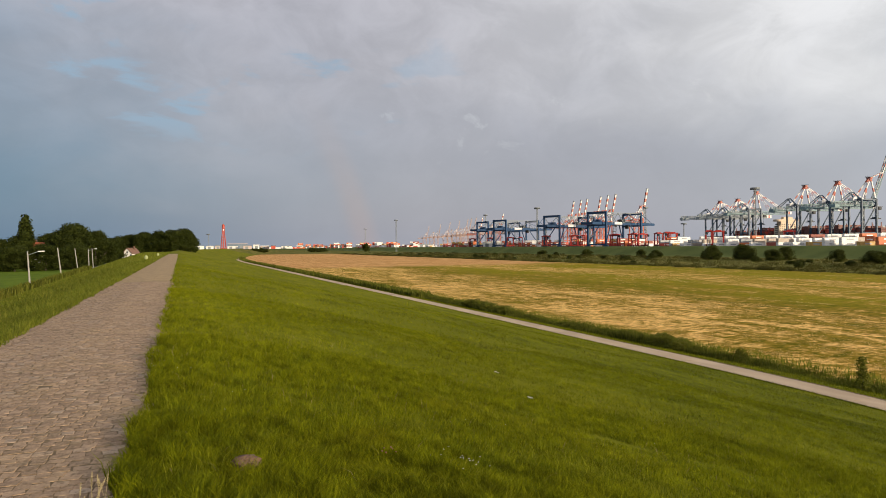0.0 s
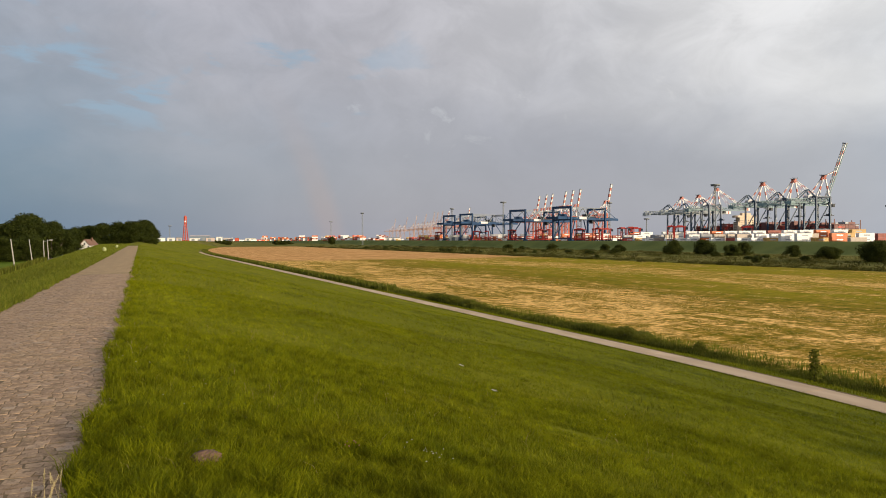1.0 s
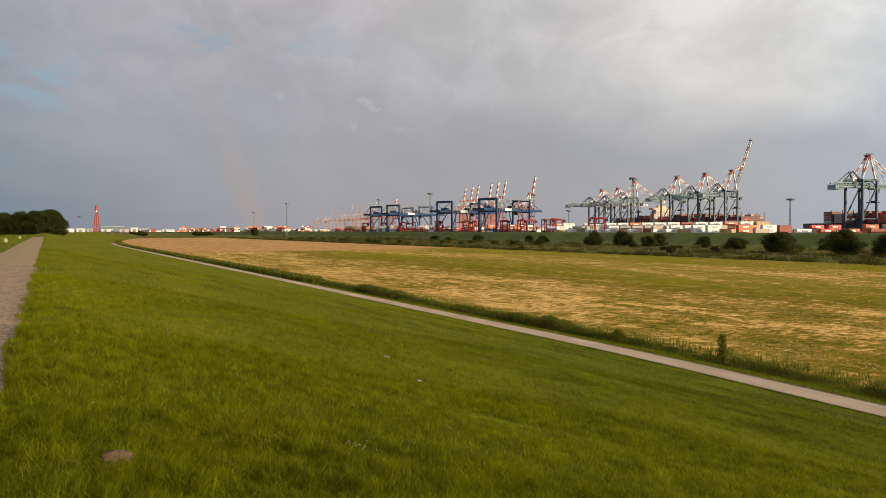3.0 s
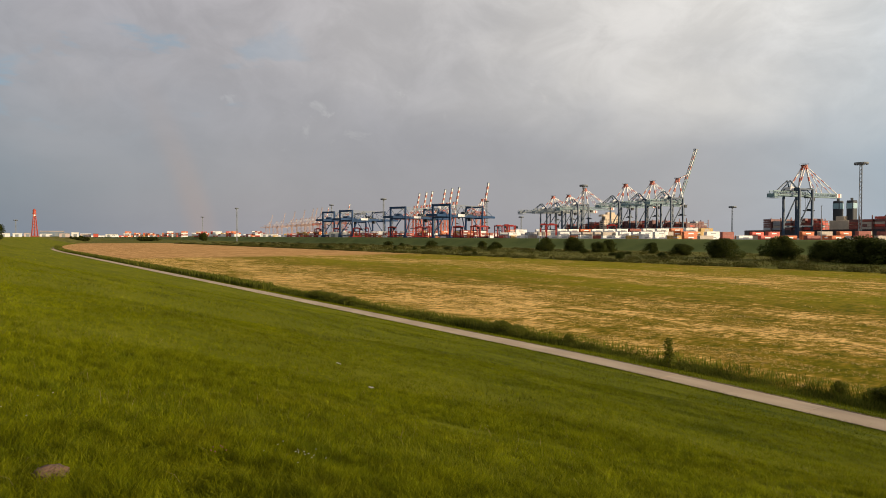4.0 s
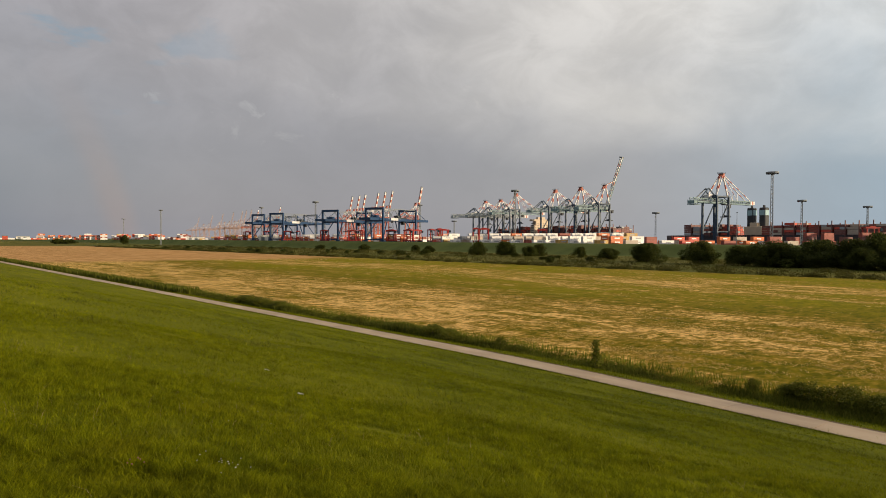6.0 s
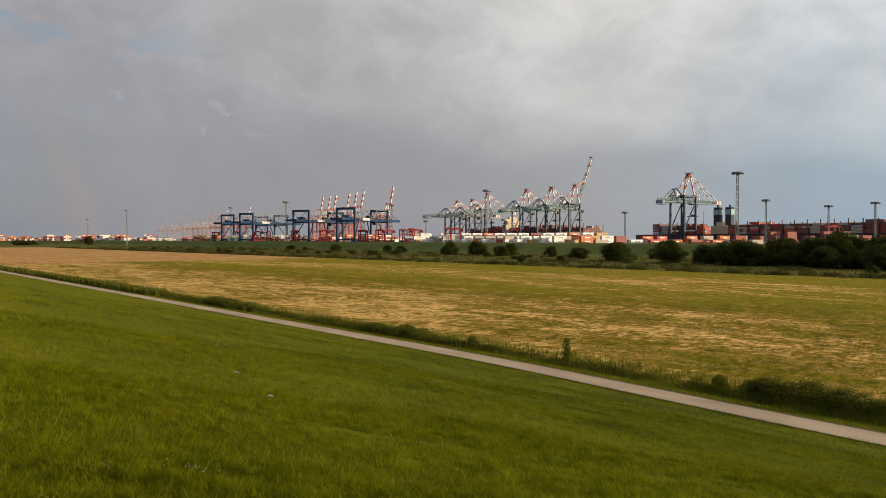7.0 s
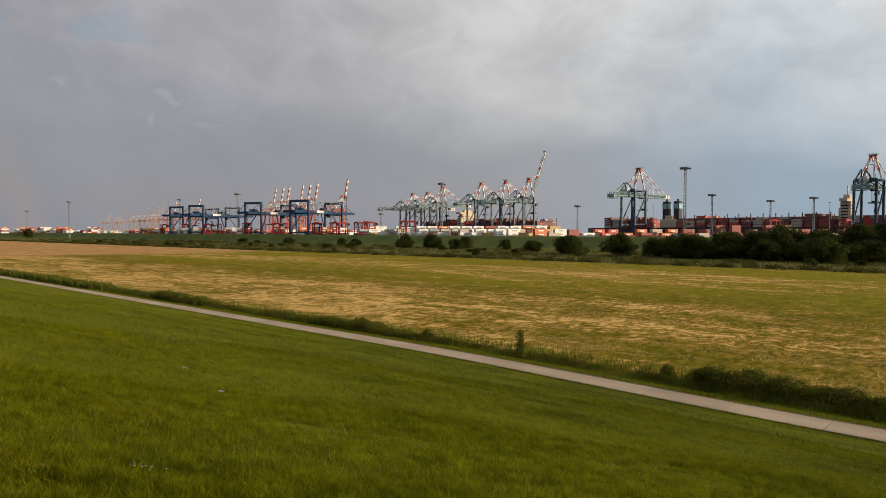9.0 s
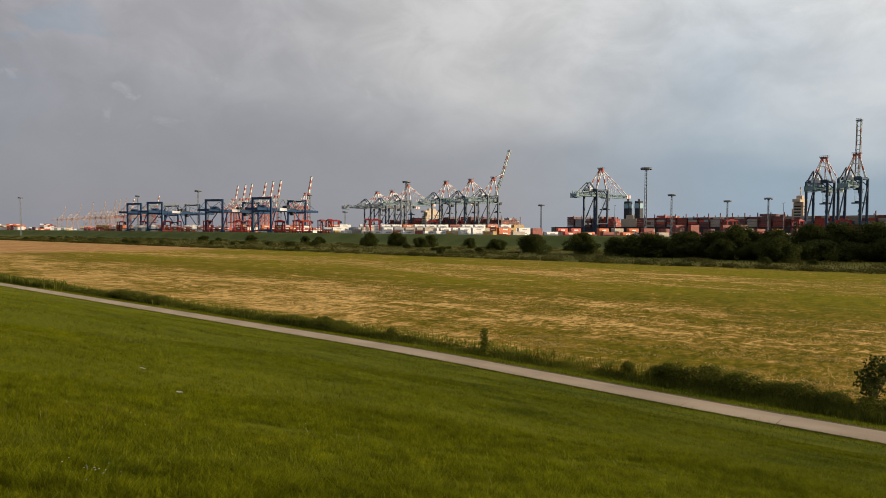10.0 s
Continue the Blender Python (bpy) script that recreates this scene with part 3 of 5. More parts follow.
    if detail:
        made("machinery_house", tie_b, lambda bm: (box(bm, (-gx - 7, -4.0, base + 6.4), (-gx + 2, 4.0, base + 10.6), 0, 0.4), box(bm, (-gx - 5, -3.6, base + 10.6), (-gx - 1, -1, base + 11.6), 0, 0.2)), "white machinery house")
        made("girder_platform", girder, lambda bm: (box(bm, (back - 1, -5.0, base - 1.6), (back + 5, 5.0, base + 2.4), 0, 0.3), [beam(bm, (x, y, base - 2.6), (x, y, base + 3.6), 0.4) for x in (back - 1, back + 2, back + 5) for y in (-5, 5)], box(bm, (back - 1.4, -5.4, base - 2.9), (back + 11, 5.4, base - 2.4))), "enclosed platform at the girder's end")
        made("trolley", DARK, lambda bm: (box(bm, (16, -4, base - 1.6), (24, 4, base - 0.6)), box(bm, (17, -2.4, base - 0.6), (22, 2.4, base + 2.2), 0, 0.2)))
        made("operator_cab", DARK, lambda bm: (box(bm, (24, -2, base - 5.0), (28.5, 2, base - 1.2), 0, 0.3), box(bm, (23, -2.6, base - 1.2), (29, 2.6, base - 0.6))))
        made("spreader", DARK, lambda bm: (box(bm, (17, -6, 33), (23, 6, 34.2)), box(bm, (18, -3, 34.2), (22, 3, 35.6)), [beam(bm, (20 + dx, dy, 35), (20 + dx, dy, base - 1), 0.18) for dx in (-2, 2) for dy in (-3, 3)]))

        def stair(bm):
            for i in range(11):
                z0 = 5 + i * 4.0
                x0, x1 = (-gx + 2, -gx + 5.2) if i % 2 else (-gx + 5.2, -gx + 2)
                beam(bm, (x0, -gy + 2.2, z0), (x1, -gy + 2.2, z0 + 4.0), 0.8, 0.5)
                box(bm, (-gx + 1, -gy + 1.4, z0 - 0.2), (-gx + 6, -gy + 3.0, z0))

        made("stair_tower", GREY, stair)
        made("walkway_railing", GREY, lambda bm: [beam(bm, (back, y, base + 2.9), (gx + 2, y, base + 2.9), 0.25) for y in (-4.7, 4.7)] + [beam(bm, (x, y, base + 1), (x, y, base + 2.9), 0.2) for x in range(int(back) + 2, 14, 4) for y in (-4.7, 4.7)])
        made("cable_reel", DARK, lambda bm: tube(bm, (gx - 4, -gy - 0.6, 6), (gx - 4, -gy + 0.6, 6), 2.6, seg=14))
    return root


QUAY_TURN = -math.degrees(math.atan(QUAY_SLOPE))


def at_quay(bearing, back=0.0):
    """The pose of a crane on the quay, on that bearing from the dike's line."""
    k = math.tan(radians(bearing))
    y = QUAY_X / (k - QUAY_SLOPE)
    x = y * k
    return pose(x - back, y, on_ground(x - 30, y), 0, 0, QUAY_TURN)


teal_crane = quay_crane("quay_crane", "steel-blue ship-to-shore crane with lowered teal boom and red-white stays", False, BLUE, TEAL, SALMON, WHITE)
teal_crane.matrix_world = at_quay(64.0)
for b in (47.3, 50.65, 52.8):
    copy_thing(teal_crane, at_quay(b))
grey_crane = quay_crane("quay_crane", "weathered ship-to-shore crane with long pale grey girder", False, BLUE, PALE_GIRDER, SALMON, WHITE, high=55.0, apex=79.0, back=-66.0)
grey_crane.matrix_world = at_quay(44.65)
copy_thing(grey_crane, at_quay(45.95))
UP_LABEL = "steel-blue ship-to-shore crane with raised boom and red-white bands"
quay_crane("quay_crane", UP_LABEL, True, BLUE, TEAL, SALMON, WHITE, tilt=67.5, reach=88.0).matrix_world = at_quay(54.8)
near_up = quay_crane("quay_crane", UP_LABEL, True, BLUE, TEAL, SALMON, WHITE, high=57.0, apex=81.0, tilt=86.5, reach=65.0, back=-34.0)
near_up.matrix_world = at_quay(82.95)
near_down = quay_crane("quay_crane", "steel-blue ship-to-shore crane with lowered teal boom", False, BLUE, TEAL, SALMON, WHITE, high=55.5, apex=80.0, back=-34.0)
near_down.matrix_world = at_quay(80.85)
for ob in (near_up, near_down):
    ob.scale = (0.8, 0.93, 1.0)
red_crane = quay_crane("quay_crane", "red ship-to-shore crane with banded boom raised upright", True, FADED_RED, FADED_RED, SALMON, WHITE, tilt=79.0, reach=76.5, boom_mat=GREY, tie_w=2.0, banded_boom=True)
red_crane.matrix_world = at_quay(32.65)
for b in (33.25, 33.75, 34.85, 35.45, 36.05, 38.55, 26.75, 25.0):
    copy_thing(red_crane, at_quay(b))
# the farthest cranes look faint because haze is painted into their base colours
far_crane = quay_crane("quay_crane", "faint crane with raised boom far along the quay, haze put into its colour", True, HAZE_TINT, HAZE_TINT, HAZE_TINT, HAZE_WHITE, detail=False, tilt=78.0, reach=82.0)
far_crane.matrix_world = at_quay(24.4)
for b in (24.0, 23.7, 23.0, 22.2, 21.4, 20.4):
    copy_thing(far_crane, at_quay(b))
far_level = quay_crane("quay_crane", "faint crane with lowered boom far along the quay, haze put into its colour", False, HAZE_TINT, HAZE_TINT, HAZE_TINT, HAZE_WHITE, detail=False)
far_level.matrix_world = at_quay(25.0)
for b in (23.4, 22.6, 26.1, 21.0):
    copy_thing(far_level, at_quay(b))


# ---- rail gantries behind the bank ----
def rail_gantry():
    """y runs along its rails, x along its girder."""
    root = thing("rail_gantry_crane", "blue rail gantry crane with two portal frames and long lattice girder", "crane", group="rail gantries")

    def made(part_name, mats, fill, lab=""):
        bm = bmesh.new()
        fill(bm)
        return part(part_name, bm, mats, root, lab)

    top, mid, half, side = 35.0, 24.0, 33.0, 11.0
    for x in (-half, half):
        for y in (-side, side):
            made("leg", DEEP, lambda bm: (beam(bm, (x, y, 1.4), (x, y, top), 1.7, 1.7), box(bm, (x - 1.1, y - 2.6, 0), (x + 1.1, y + 2.6, 1.6))))
        made("top_beam", DEEP, lambda bm: beam(bm, (x, -side - 0.9, top), (x, side + 0.9, top), 1.8, 2.4))
        made("sill_beam", DEEP, lambda bm: beam(bm, (x, -side, 2.4), (x, side, 2.4), 1.0, 1.2))
        made("cross_beam", DEEP, lambda bm: beam(bm, (x, -side, mid - 2), (x, side, mid - 2), 1.1, 1.4))
    for y in (-6.5, 6.5):
        made("girder", DEEP, lambda bm: beam(bm, (-half - 17, y, mid), (half + 34, y, mid), 1.6, 2.6))
    for x in (-half - 17, half + 34):
        made("girder_end", DEEP, lambda bm: beam(bm, (x, -7.2, mid), (x, 7.2, mid), 1.6, 2.2))
    for y in (-side, side):
        made("tie_rod", GREY, lambda bm: beam(bm, (-half, y, top), (half, y, top), 0.6))
        for i in range(6):
            x0 = -half + i * 11.0
            z0, z1 = (top, mid) if i % 2 == 0 else (mid, top)
            made("brace", GREY, lambda bm: beam(bm, (x0, y, z0), (x0 + 11, y, z1), 0.5))
        made("stay", DEEP, lambda bm: beam(bm, (-half, y, top), (-half - 16, y * 0.6, mid + 1), 0.4))
        made("stay", DEEP, lambda bm: beam(bm, (half, y, top), (half + 30, y * 0.6, mid + 1), 0.4))
        for s in (-1, 1):
            made("knee_brace", DEEP, lambda bm: beam(bm, (s * half, y, 3.5), (s * half * 0.55, y * 0.6, mid - 1), 0.9))
    made("trolley", DARK, lambda bm: (box(bm, (8, -7, mid + 1.3), (20, 7, mid + 2.4), 0, 0.2), box(bm, (10, -3.5, mid + 2.4), (15, 3.5, mid + 5.0), 0, 0.2), box(bm, (20, -3, mid - 5), (23, 1, mid - 1.4), 0, 0.2), [beam(bm, (x, y, mid + 2.4), (x, y, mid + 6.0), 0.3) for x in (8.4, 19.6) for y in (-6.6, 6.6)]))
    made("machinery_box", DEEP, lambda bm: (box(bm, (-half - 2, -4, mid + 1.3), (-half + 3, 4, mid + 4.2), 0, 0.3), box(bm, (-half + 4, -3, mid + 1.3), (-half + 6, 3, mid + 2.8), 0, 0.2)), "dark blue machinery box on the girder")
    made("sign_board", WHITE, lambda bm: box(bm, (-12, -7.6, mid - 0.9), (2, -7.35, mid + 1.9)), "plain white board on the girder")
    made("spreader", DARK, lambda bm: (box(bm, (-2, -6, 11), (0.6, 6, 11.9)), [beam(bm, (-0.7 + dx, dy, 11.5), (-0.7 + dx, dy, mid), 0.2) for dx in (-1, 1) for dy in (-2, 2)]))
    made("stair_tower", GREY, lambda bm: [beam(bm, (-half + 2.5 + dx, side + 0.2 + dy, 0), (-half + 2.5 + dx, side + 0.2 + dy, mid), 0.35) for dx in (0, 2.4) for dy in (0, 2.4)] + [beam(bm, (-half + (2.5 if z % 2 else 4.9), side + 0.3, z * 3), (-half + (4.9 if z % 2 else 2.5), side + 0.3, z * 3 + 3), 0.6) for z in range(7)])
    return root


gantry = rail_gantry()


def polar(bearing, dist):
    return dist * math.sin(radians(bearing)), dist * math.cos(radians(bearing))


for i, (b, d) in enumerate([(35.3, 690), (31.5, 759), (27.0, 868), (25.5, 925)]):
    x, y = polar(b, d)
    m = pose(x + 33 * math.cos(radians(20)), y + 33 * math.sin(radians(20)), -1.0, 0, 0, 20)
    if i == 0:
        gantry.matrix_world = m
    else:
        copy_thing(gantry, m)


# ---- light masts ----
def light_mast(height, wide, label):
    root = thing("light_mast", label, "mast", group="yard light masts")
    bm = bmesh.new()
    r = 0.035 * height * 0.5 + 0.35
    n = int(height / 2.6)
    for k in range(3):
        a, a2 = k * 2.094, (k + 1) * 2.094
        foot = lambda t, ang: Vector((math.cos(ang) * r * (1 - 0.35 * t), math.sin(ang) * r * (1 - 0.35 * t), t * height))
        tube(bm, foot(0, a), foot(1, a), 0.22, seg=6)
        for i in range(n):
            p, q = (a, a2) if i % 2 else (a2, a)
            beam(bm, foot(i / n, p), foot((i + 1) / n, q), 0.16)
    part("lattice_mast", bm, GREY, root)
    bm = bmesh.new()
    tube(bm, (0, 0, height), (0, 0, height + 1.1), wide * 0.52, wide * 0.54, 16)
    tube(bm, (0, 0, height - 0.9), (0, 0, height), wide * 0.14, wide * 0.22, 12)
    part("platform", bm, GREY, root)
    for k in range(12):
        a = k * math.tau / 12
        bm = bmesh.new()
        c = Vector((math.cos(a), math.sin(a), 0)) * wide * 0.46
        box(bm, c + Vector((-0.4, -0.4, height - 0.55)), c + Vector((0.4, 0.4, height + 0.05)), 0, 0.1)
        part("floodlight", bm, DARK, root)
    return root


for b, el, d in [(30.25, 3.15, 790), (47.62, 4.25, 600), (59.4, 2.28, 720), (17.9, 2.25, 1150), (39.3, 3.0, 880), (25.75, 2.62, 1000)]:
    x, y = polar(b, d)
    z = on_ground(x, y)
    light_mast(d * math.tan(radians(el)) + EYE - z, 7.0 if d < 850 else 6.0, "grey steel light mast with round floodlight platform").matrix_world = pose(x, y, z)
for b, el, d in [(68.1, 5.29, 530), (70.15, 3.08, 640), (77.35, 2.7, 660), (74.4, 2.53, 690), (42.3, 1.6, 900), (15.2, 1.5, 1500), (2.2, 1.1, 1400)]:
    x, y = polar(b, d)
    z = on_ground(x, y)
    light_mast(d * math.tan(radians(el)) + EYE - z, 8.2 if d < 600 else 7.0, "tall grey lattice light mast with wide lamp ring").matrix_world = pose(x, y, z)


# ---- containers ----
def container_mesh(mat, band):
    """A corrugated steel box, 12.2 m long, with corner posts and rails."""
    bm = bmesh.new()
    box(bm, (-6.05, -1.19, 0.08), (6.05, 1.19, 2.72))
    for x in (-6.0, 6.0):
        for y in (-1.16, 1.16):
            box(bm, (x - 0.1, y - 0.06, 0), (x + 0.1, y + 0.06, 2.8))
    for y in (-1.17, 1.17):
        box(bm, (-6.0, y - 0.05, 2.66), (6.0, y + 0.05, 2.8))
        box(bm, (-6.0, y - 0.05, 0.0), (6.0, y + 0.05, 0.16))
        for i in range(11):
            box(bm, (-5.6 + i * 1.05, y - 0.055, 0.16), (-5.2 + i * 1.05, y + 0.055, 2.66))
    box(bm, (-2.4, -1.26, 0.95), (2.6, 1.26, 1.85), 1)
    me = bpy.data.meshes.new("container")
    bm.to_mesh(me)
    bm.free()
    me.materials.append(mat)
    me.materials.append(band)
    return me


BOX_PAINT = {
    "white": painted("box_white", (0.86, 0.83, 0.78), 0.5, 0.12, 0.5, 0.15),
    "rust red": painted("box_rust_red", (0.36, 0.085, 0.055), 0.55, 0.3, 0.5, 0.5),
    "bright red": painted("box_bright_red", (0.62, 0.09, 0.055), 0.5, 0.2, 0.5, 0.3),
    "beige": painted("box_beige", (0.52, 0.43, 0.34), 0.5, 0.2, 0.5, 0.4),
    "orange": painted("box_orange", (0.66, 0.17, 0.05), 0.5, 0.2, 0.5, 0.2),
    "grey": painted("box_grey", (0.40, 0.41, 0.42), 0.5, 0.2, 0.5, 0.4),
    "brown": painted("box_brown", (0.22, 0.085, 0.07), 0.55, 0.3, 0.5, 0.4),
    "ochre": painted("box_ochre", (0.55, 0.34, 0.10), 0.5, 0.2, 0.5, 0.2),
    "dark blue": painted("box_blue", (0.05, 0.09, 0.20), 0.5, 0.2, 0.5, 0.3),
}
BOX_MESH = {k: container_mesh(m, BOX_PAINT["grey" if k in ("white", "ochre") else "white" if k in ("bright red", "orange", "dark blue") else k]) for k, m in BOX_PAINT.items()}
boxes_rnd = random.Random(5)


def put_box(colour, x, y, z, turn):
    ob = new("shipping_container", BOX_MESH[colour])
    ob.matrix_world = pose(x, y, z, 0, 0, turn)
    return tagged(ob, f"{colour} corrugated steel shipping container stacked in the yard", "container", "yard containers")


FAR_BOXES = bmesh.new()
FAR_SLOTS = list(BOX_PAINT)


def far_box(colour, x, y, z, turn):
    """A far container joins the one mesh of distant stacks."""
    m = pose(x, y, z, 0, 0, turn)
    for lo, hi, mi in (((-6.05, -1.22, 0.0), (6.05, 1.22, 2.78), FAR_SLOTS.index(colour)), ((-2.4, -1.27, 0.95), (2.6, -1.225, 1.85), FAR_SLOTS.index("white"))):
        v = [FAR_BOXES.verts.new(m @ Vector((px, py, pz))) for pz in (lo[2], hi[2]) for px, py in ((lo[0], lo[1]), (hi[0], lo[1]), (hi[0], hi[1]), (lo[0], hi[1]))]
        for f in ((3, 2, 1, 0), (4, 5, 6, 7), (0, 1, 5, 4), (1, 2, 6, 5), (2, 3, 7, 6), (3, 0, 4, 7)):
            FAR_BOXES.faces.new([v[i] for i in f]).material_index = mi


def stack_row(b0, b1, dist0, dist1, tiers, colours, fill=0.85, level=None):
    """One row of stacks between two bearings, standing behind the bank."""
    x0, y0 = polar(b0, dist0)
    x1, y1 = polar(b1, dist1)
    length = math.hypot(x1 - x0, y1 - y0)
    turn = QUAY_TURN
    n = int(length / 11.4)
    for i in range(n):
        t = (i + 0.5) / n
        x, y = x0 + (x1 - x0) * t, y0 + (y1 - y0) * t
        z = on_ground(x, y) if level is None else level
        high = boxes_rnd.choice(tiers) if boxes_rnd.random() < fill else boxes_rnd.choice([0, 1])
        for k in range(high):
            (far_box if max(dist0, dist1) > 700 else put_box)(boxes_rnd.choice(colours), x + boxes_rnd.uniform(-0.1, 0.1), y, z + k * 2.83, turn + boxes_rnd.uniform(-0.3, 0.3))


mixed_white = ["white"] * 6 + ["grey", "grey", "rust red", "orange", "ochre", "bright red"]
reds = ["rust red", "bright red", "orange", "orange", "white", "ochre", "rust red", "white"]
stack_row(40.5, 58.5, 612, 490, [2, 2, 2, 2, 1], ["white"] * 7 + ["beige", "beige", "grey", "grey", "rust red", "bright red", "orange", "ochre"], 1.0)
stack_row(41.0, 58.0, 640, 540, [3, 3, 2], mixed_white + ["rust red", "grey"], 1.0)
stack_row(41.5, 58.0, 604, 470, [1, 1, 1, 2], ["orange", "bright red", "white", "white", "white", "beige", "ochre"], 0.8)
stack_row(58.5, 69.0, 560, 500, [2, 2, 1], ["bright red", "rust red", "orange", "orange", "bright red", "beige"], 1.0)
stack_row(59.5, 69.0, 470, 462, [1], ["orange", "bright red", "orange", "rust red", "orange", "white"], 1.0)
stack_row(69.0, 88.0, 530, 480, [2, 2, 3], ["rust red", "brown", "rust red", "beige", "orange"], 1.0)
stack_row(66.5, 88.0, 500, 440, [1, 2, 1, 1], ["rust red", "orange", "beige", "white", "orange", "rust red", "white", "bright red"], 0.95)
stack_row(23.0, 41.0, 1045, 660, [2, 2, 3], ["orange", "rust red", "bright red", "rust red", "ochre", "white"], 0.85)
stack_row(9.5, 14.0, 1500, 1400, [2, 3, 4], reds, 0.9, -1.5)
stack_row(14.5, 20.0, 1500, 1230, [2, 3, 4], reds, 0.9, -1.5)
stack_row(19.0, 24.0, 1250, 1010, [1, 2, 2], reds, 0.7)
stack_row(24.0, 40.0, 980, 720, [2, 3, 3], reds, 0.9)
stack_row(6.5, 10.0, 1350, 1350, [1, 1, 2], reds, 0.6, -1.5)
tagged(part("distant_containers", FAR_BOXES, [BOX_PAINT[k] for k in FAR_SLOTS]), "rows of red, orange and white containers across the far yard", "containers", kind="stuff")


# ---- container ships at the quay ----
FUNNEL_BLUE = painted("funnel_pale_blue", (0.34, 0.52, 0.56), 0.5, 0.15, 0.3)
def ship(name, label, b0, b1, tiers, colours, house_at, funnels, beam_half=12.0):
    """A laden hull along the quay between two bearings."""
    p0, p1 = at_quay(b0).translation, at_quay(b1).translation
    mid = (p0 + p1) / 2
    off = Matrix.Rotation(radians(QUAY_TURN), 4, "Z") @ Vector((42, 0, 0))
    half = (p1 - p0).length / 2
    root = thing(name, label, "ship", pose(mid.x + off.x, mid.y + off.y, -4.0, 0, 0, QUAY_TURN))
    bm = bmesh.new()
    prof = [(-half, 0.2), (-half * 0.93, 0.9), (-half * 0.7, 1.0), (half * 0.75, 1.0), (half * 0.93, 0.6), (half, 0.03)]
    rings = []
    for y, f in prof:
        wd = 22 * f
        rings.append([bm.verts.new((sx * wd * k, y, z)) for sx, z, k in ((-1, -2, 0.9), (-1, 13, 1.0), (1, 13, 1.0), (1, -2, 0.9))])
    for a, b in zip(rings, rings[1:]):
        for i in range(4):
            bm.faces.new((a[i], a[(i + 1) % 4], b[(i + 1) % 4], b[i]))
    bm.faces.new(rings[0][::-1])
    bm.faces.new(rings[-1])
    bmesh.ops.recalc_face_normals(bm, faces=bm.faces)
    part("hull", bm, painted("hull_paint", (0.055, 0.042, 0.045), 0.5, 0.3, 0.1), root, "dark maroon-black ship hull")
    rnd = random.Random(int(b0 * 10))
    y = -half * 0.9
    mats = [BOX_PAINT[c] for c in colours]
    while y < half * 0.82:
        if not any(abs(y - h * half) < (10 if h in house_at else 20) for h in house_at + funnels):
            bm = bmesh.new()
            top = rnd.choice(tiers)
            main = rnd.randrange(len(mats))
            for r in range(7):
                rows = max(1, top - rnd.choice([0, 0, 0, 1]))
                x = -20 + r * 5.8
                for k in range(rows):
                    shade_i = main if rnd.random() < 0.55 else rnd.randrange(len(mats))
                    z0, inset = 13.2 + k * 2.9, rnd.uniform(0.0, 0.25)
                    if rnd.random() < 0.2:
                        box(bm, (x + inset, y - 6.1, z0), (x + 5.5, y - 0.1, z0 + 2.6), shade_i)
                        box(bm, (x + inset, y + 0.1, z0), (x + 5.5, y + 6.1, z0 + 2.6), rnd.randrange(len(mats)))
                    else:
                        box(bm, (x + inset, y - 6.1, z0), (x + 5.5, y + 6.1, z0 + 2.6), shade_i)
            part("deck_cargo", bm, mats, root, "bay of stacked containers on deck")
            bm = bmesh.new()
            beam(bm, (-22, y - 7.1, 11), (-22, y - 7.1, 13.2 + max(tiers) * 2.83 + 1.5), 0.9)
            beam(bm, (22, y - 7.1, 11), (22, y - 7.1, 13.2 + max(tiers) * 2.83), 0.9)
            for k in range(2, max(tiers), 2):
                beam(bm, (-22, y - 7.1, 13 + k * 2.83), (22, y - 7.1, 13 + k * 2.83), 0.5)
            part("lashing_bridge", bm, BOX_PAINT["brown"], root)
        y += 14.4
    for h in house_at:
        y = h * half
        bm = bmesh.new()
        bh = beam_half
        box(bm, (-bh, y - 6, 13), (bh, y + 6, 33), 0, 0.3)
        box(bm, (-bh * 0.8, y - 5.5, 33), (bh * 0.8, y + 5, 40), 0, 0.3)
        box(bm, (-bh - 4, y - 4, 40), (bh + 4, y + 4, 43.5), 0, 0.3)
        box(bm, (-bh * 0.45, y - 3, 43.5), (bh * 0.45, y + 3, 47.5), 0, 0.3)
        beam(bm, (0, y, 48), (0, y, 57), 0.8)
        beam(bm, (-3, y, 53), (3, y, 53), 0.5)
        house = part("deckhouse", bm, CREAM, root, "cream painted bridge house")
        for lv in range(7):
            for k in range(int(bh / 2)):
                bm = bmesh.new()
                xx = -bh + 1.5 + k * 3.7
                box(bm, (xx, y - 6.12, 15.5 + lv * 3.2), (xx + 1.5, y - 6.0, 16.6 + lv * 3.2))
                part("window", bm, GLASS, house)
        for lv in range(7):
            bm = bmesh.new()
            box(bm, (-bh - 0.12, y - 3.5, 15.5 + lv * 3.2), (-bh, y + 3.5, 17 + lv * 3.2))
            part("window", bm, GLASS, house)
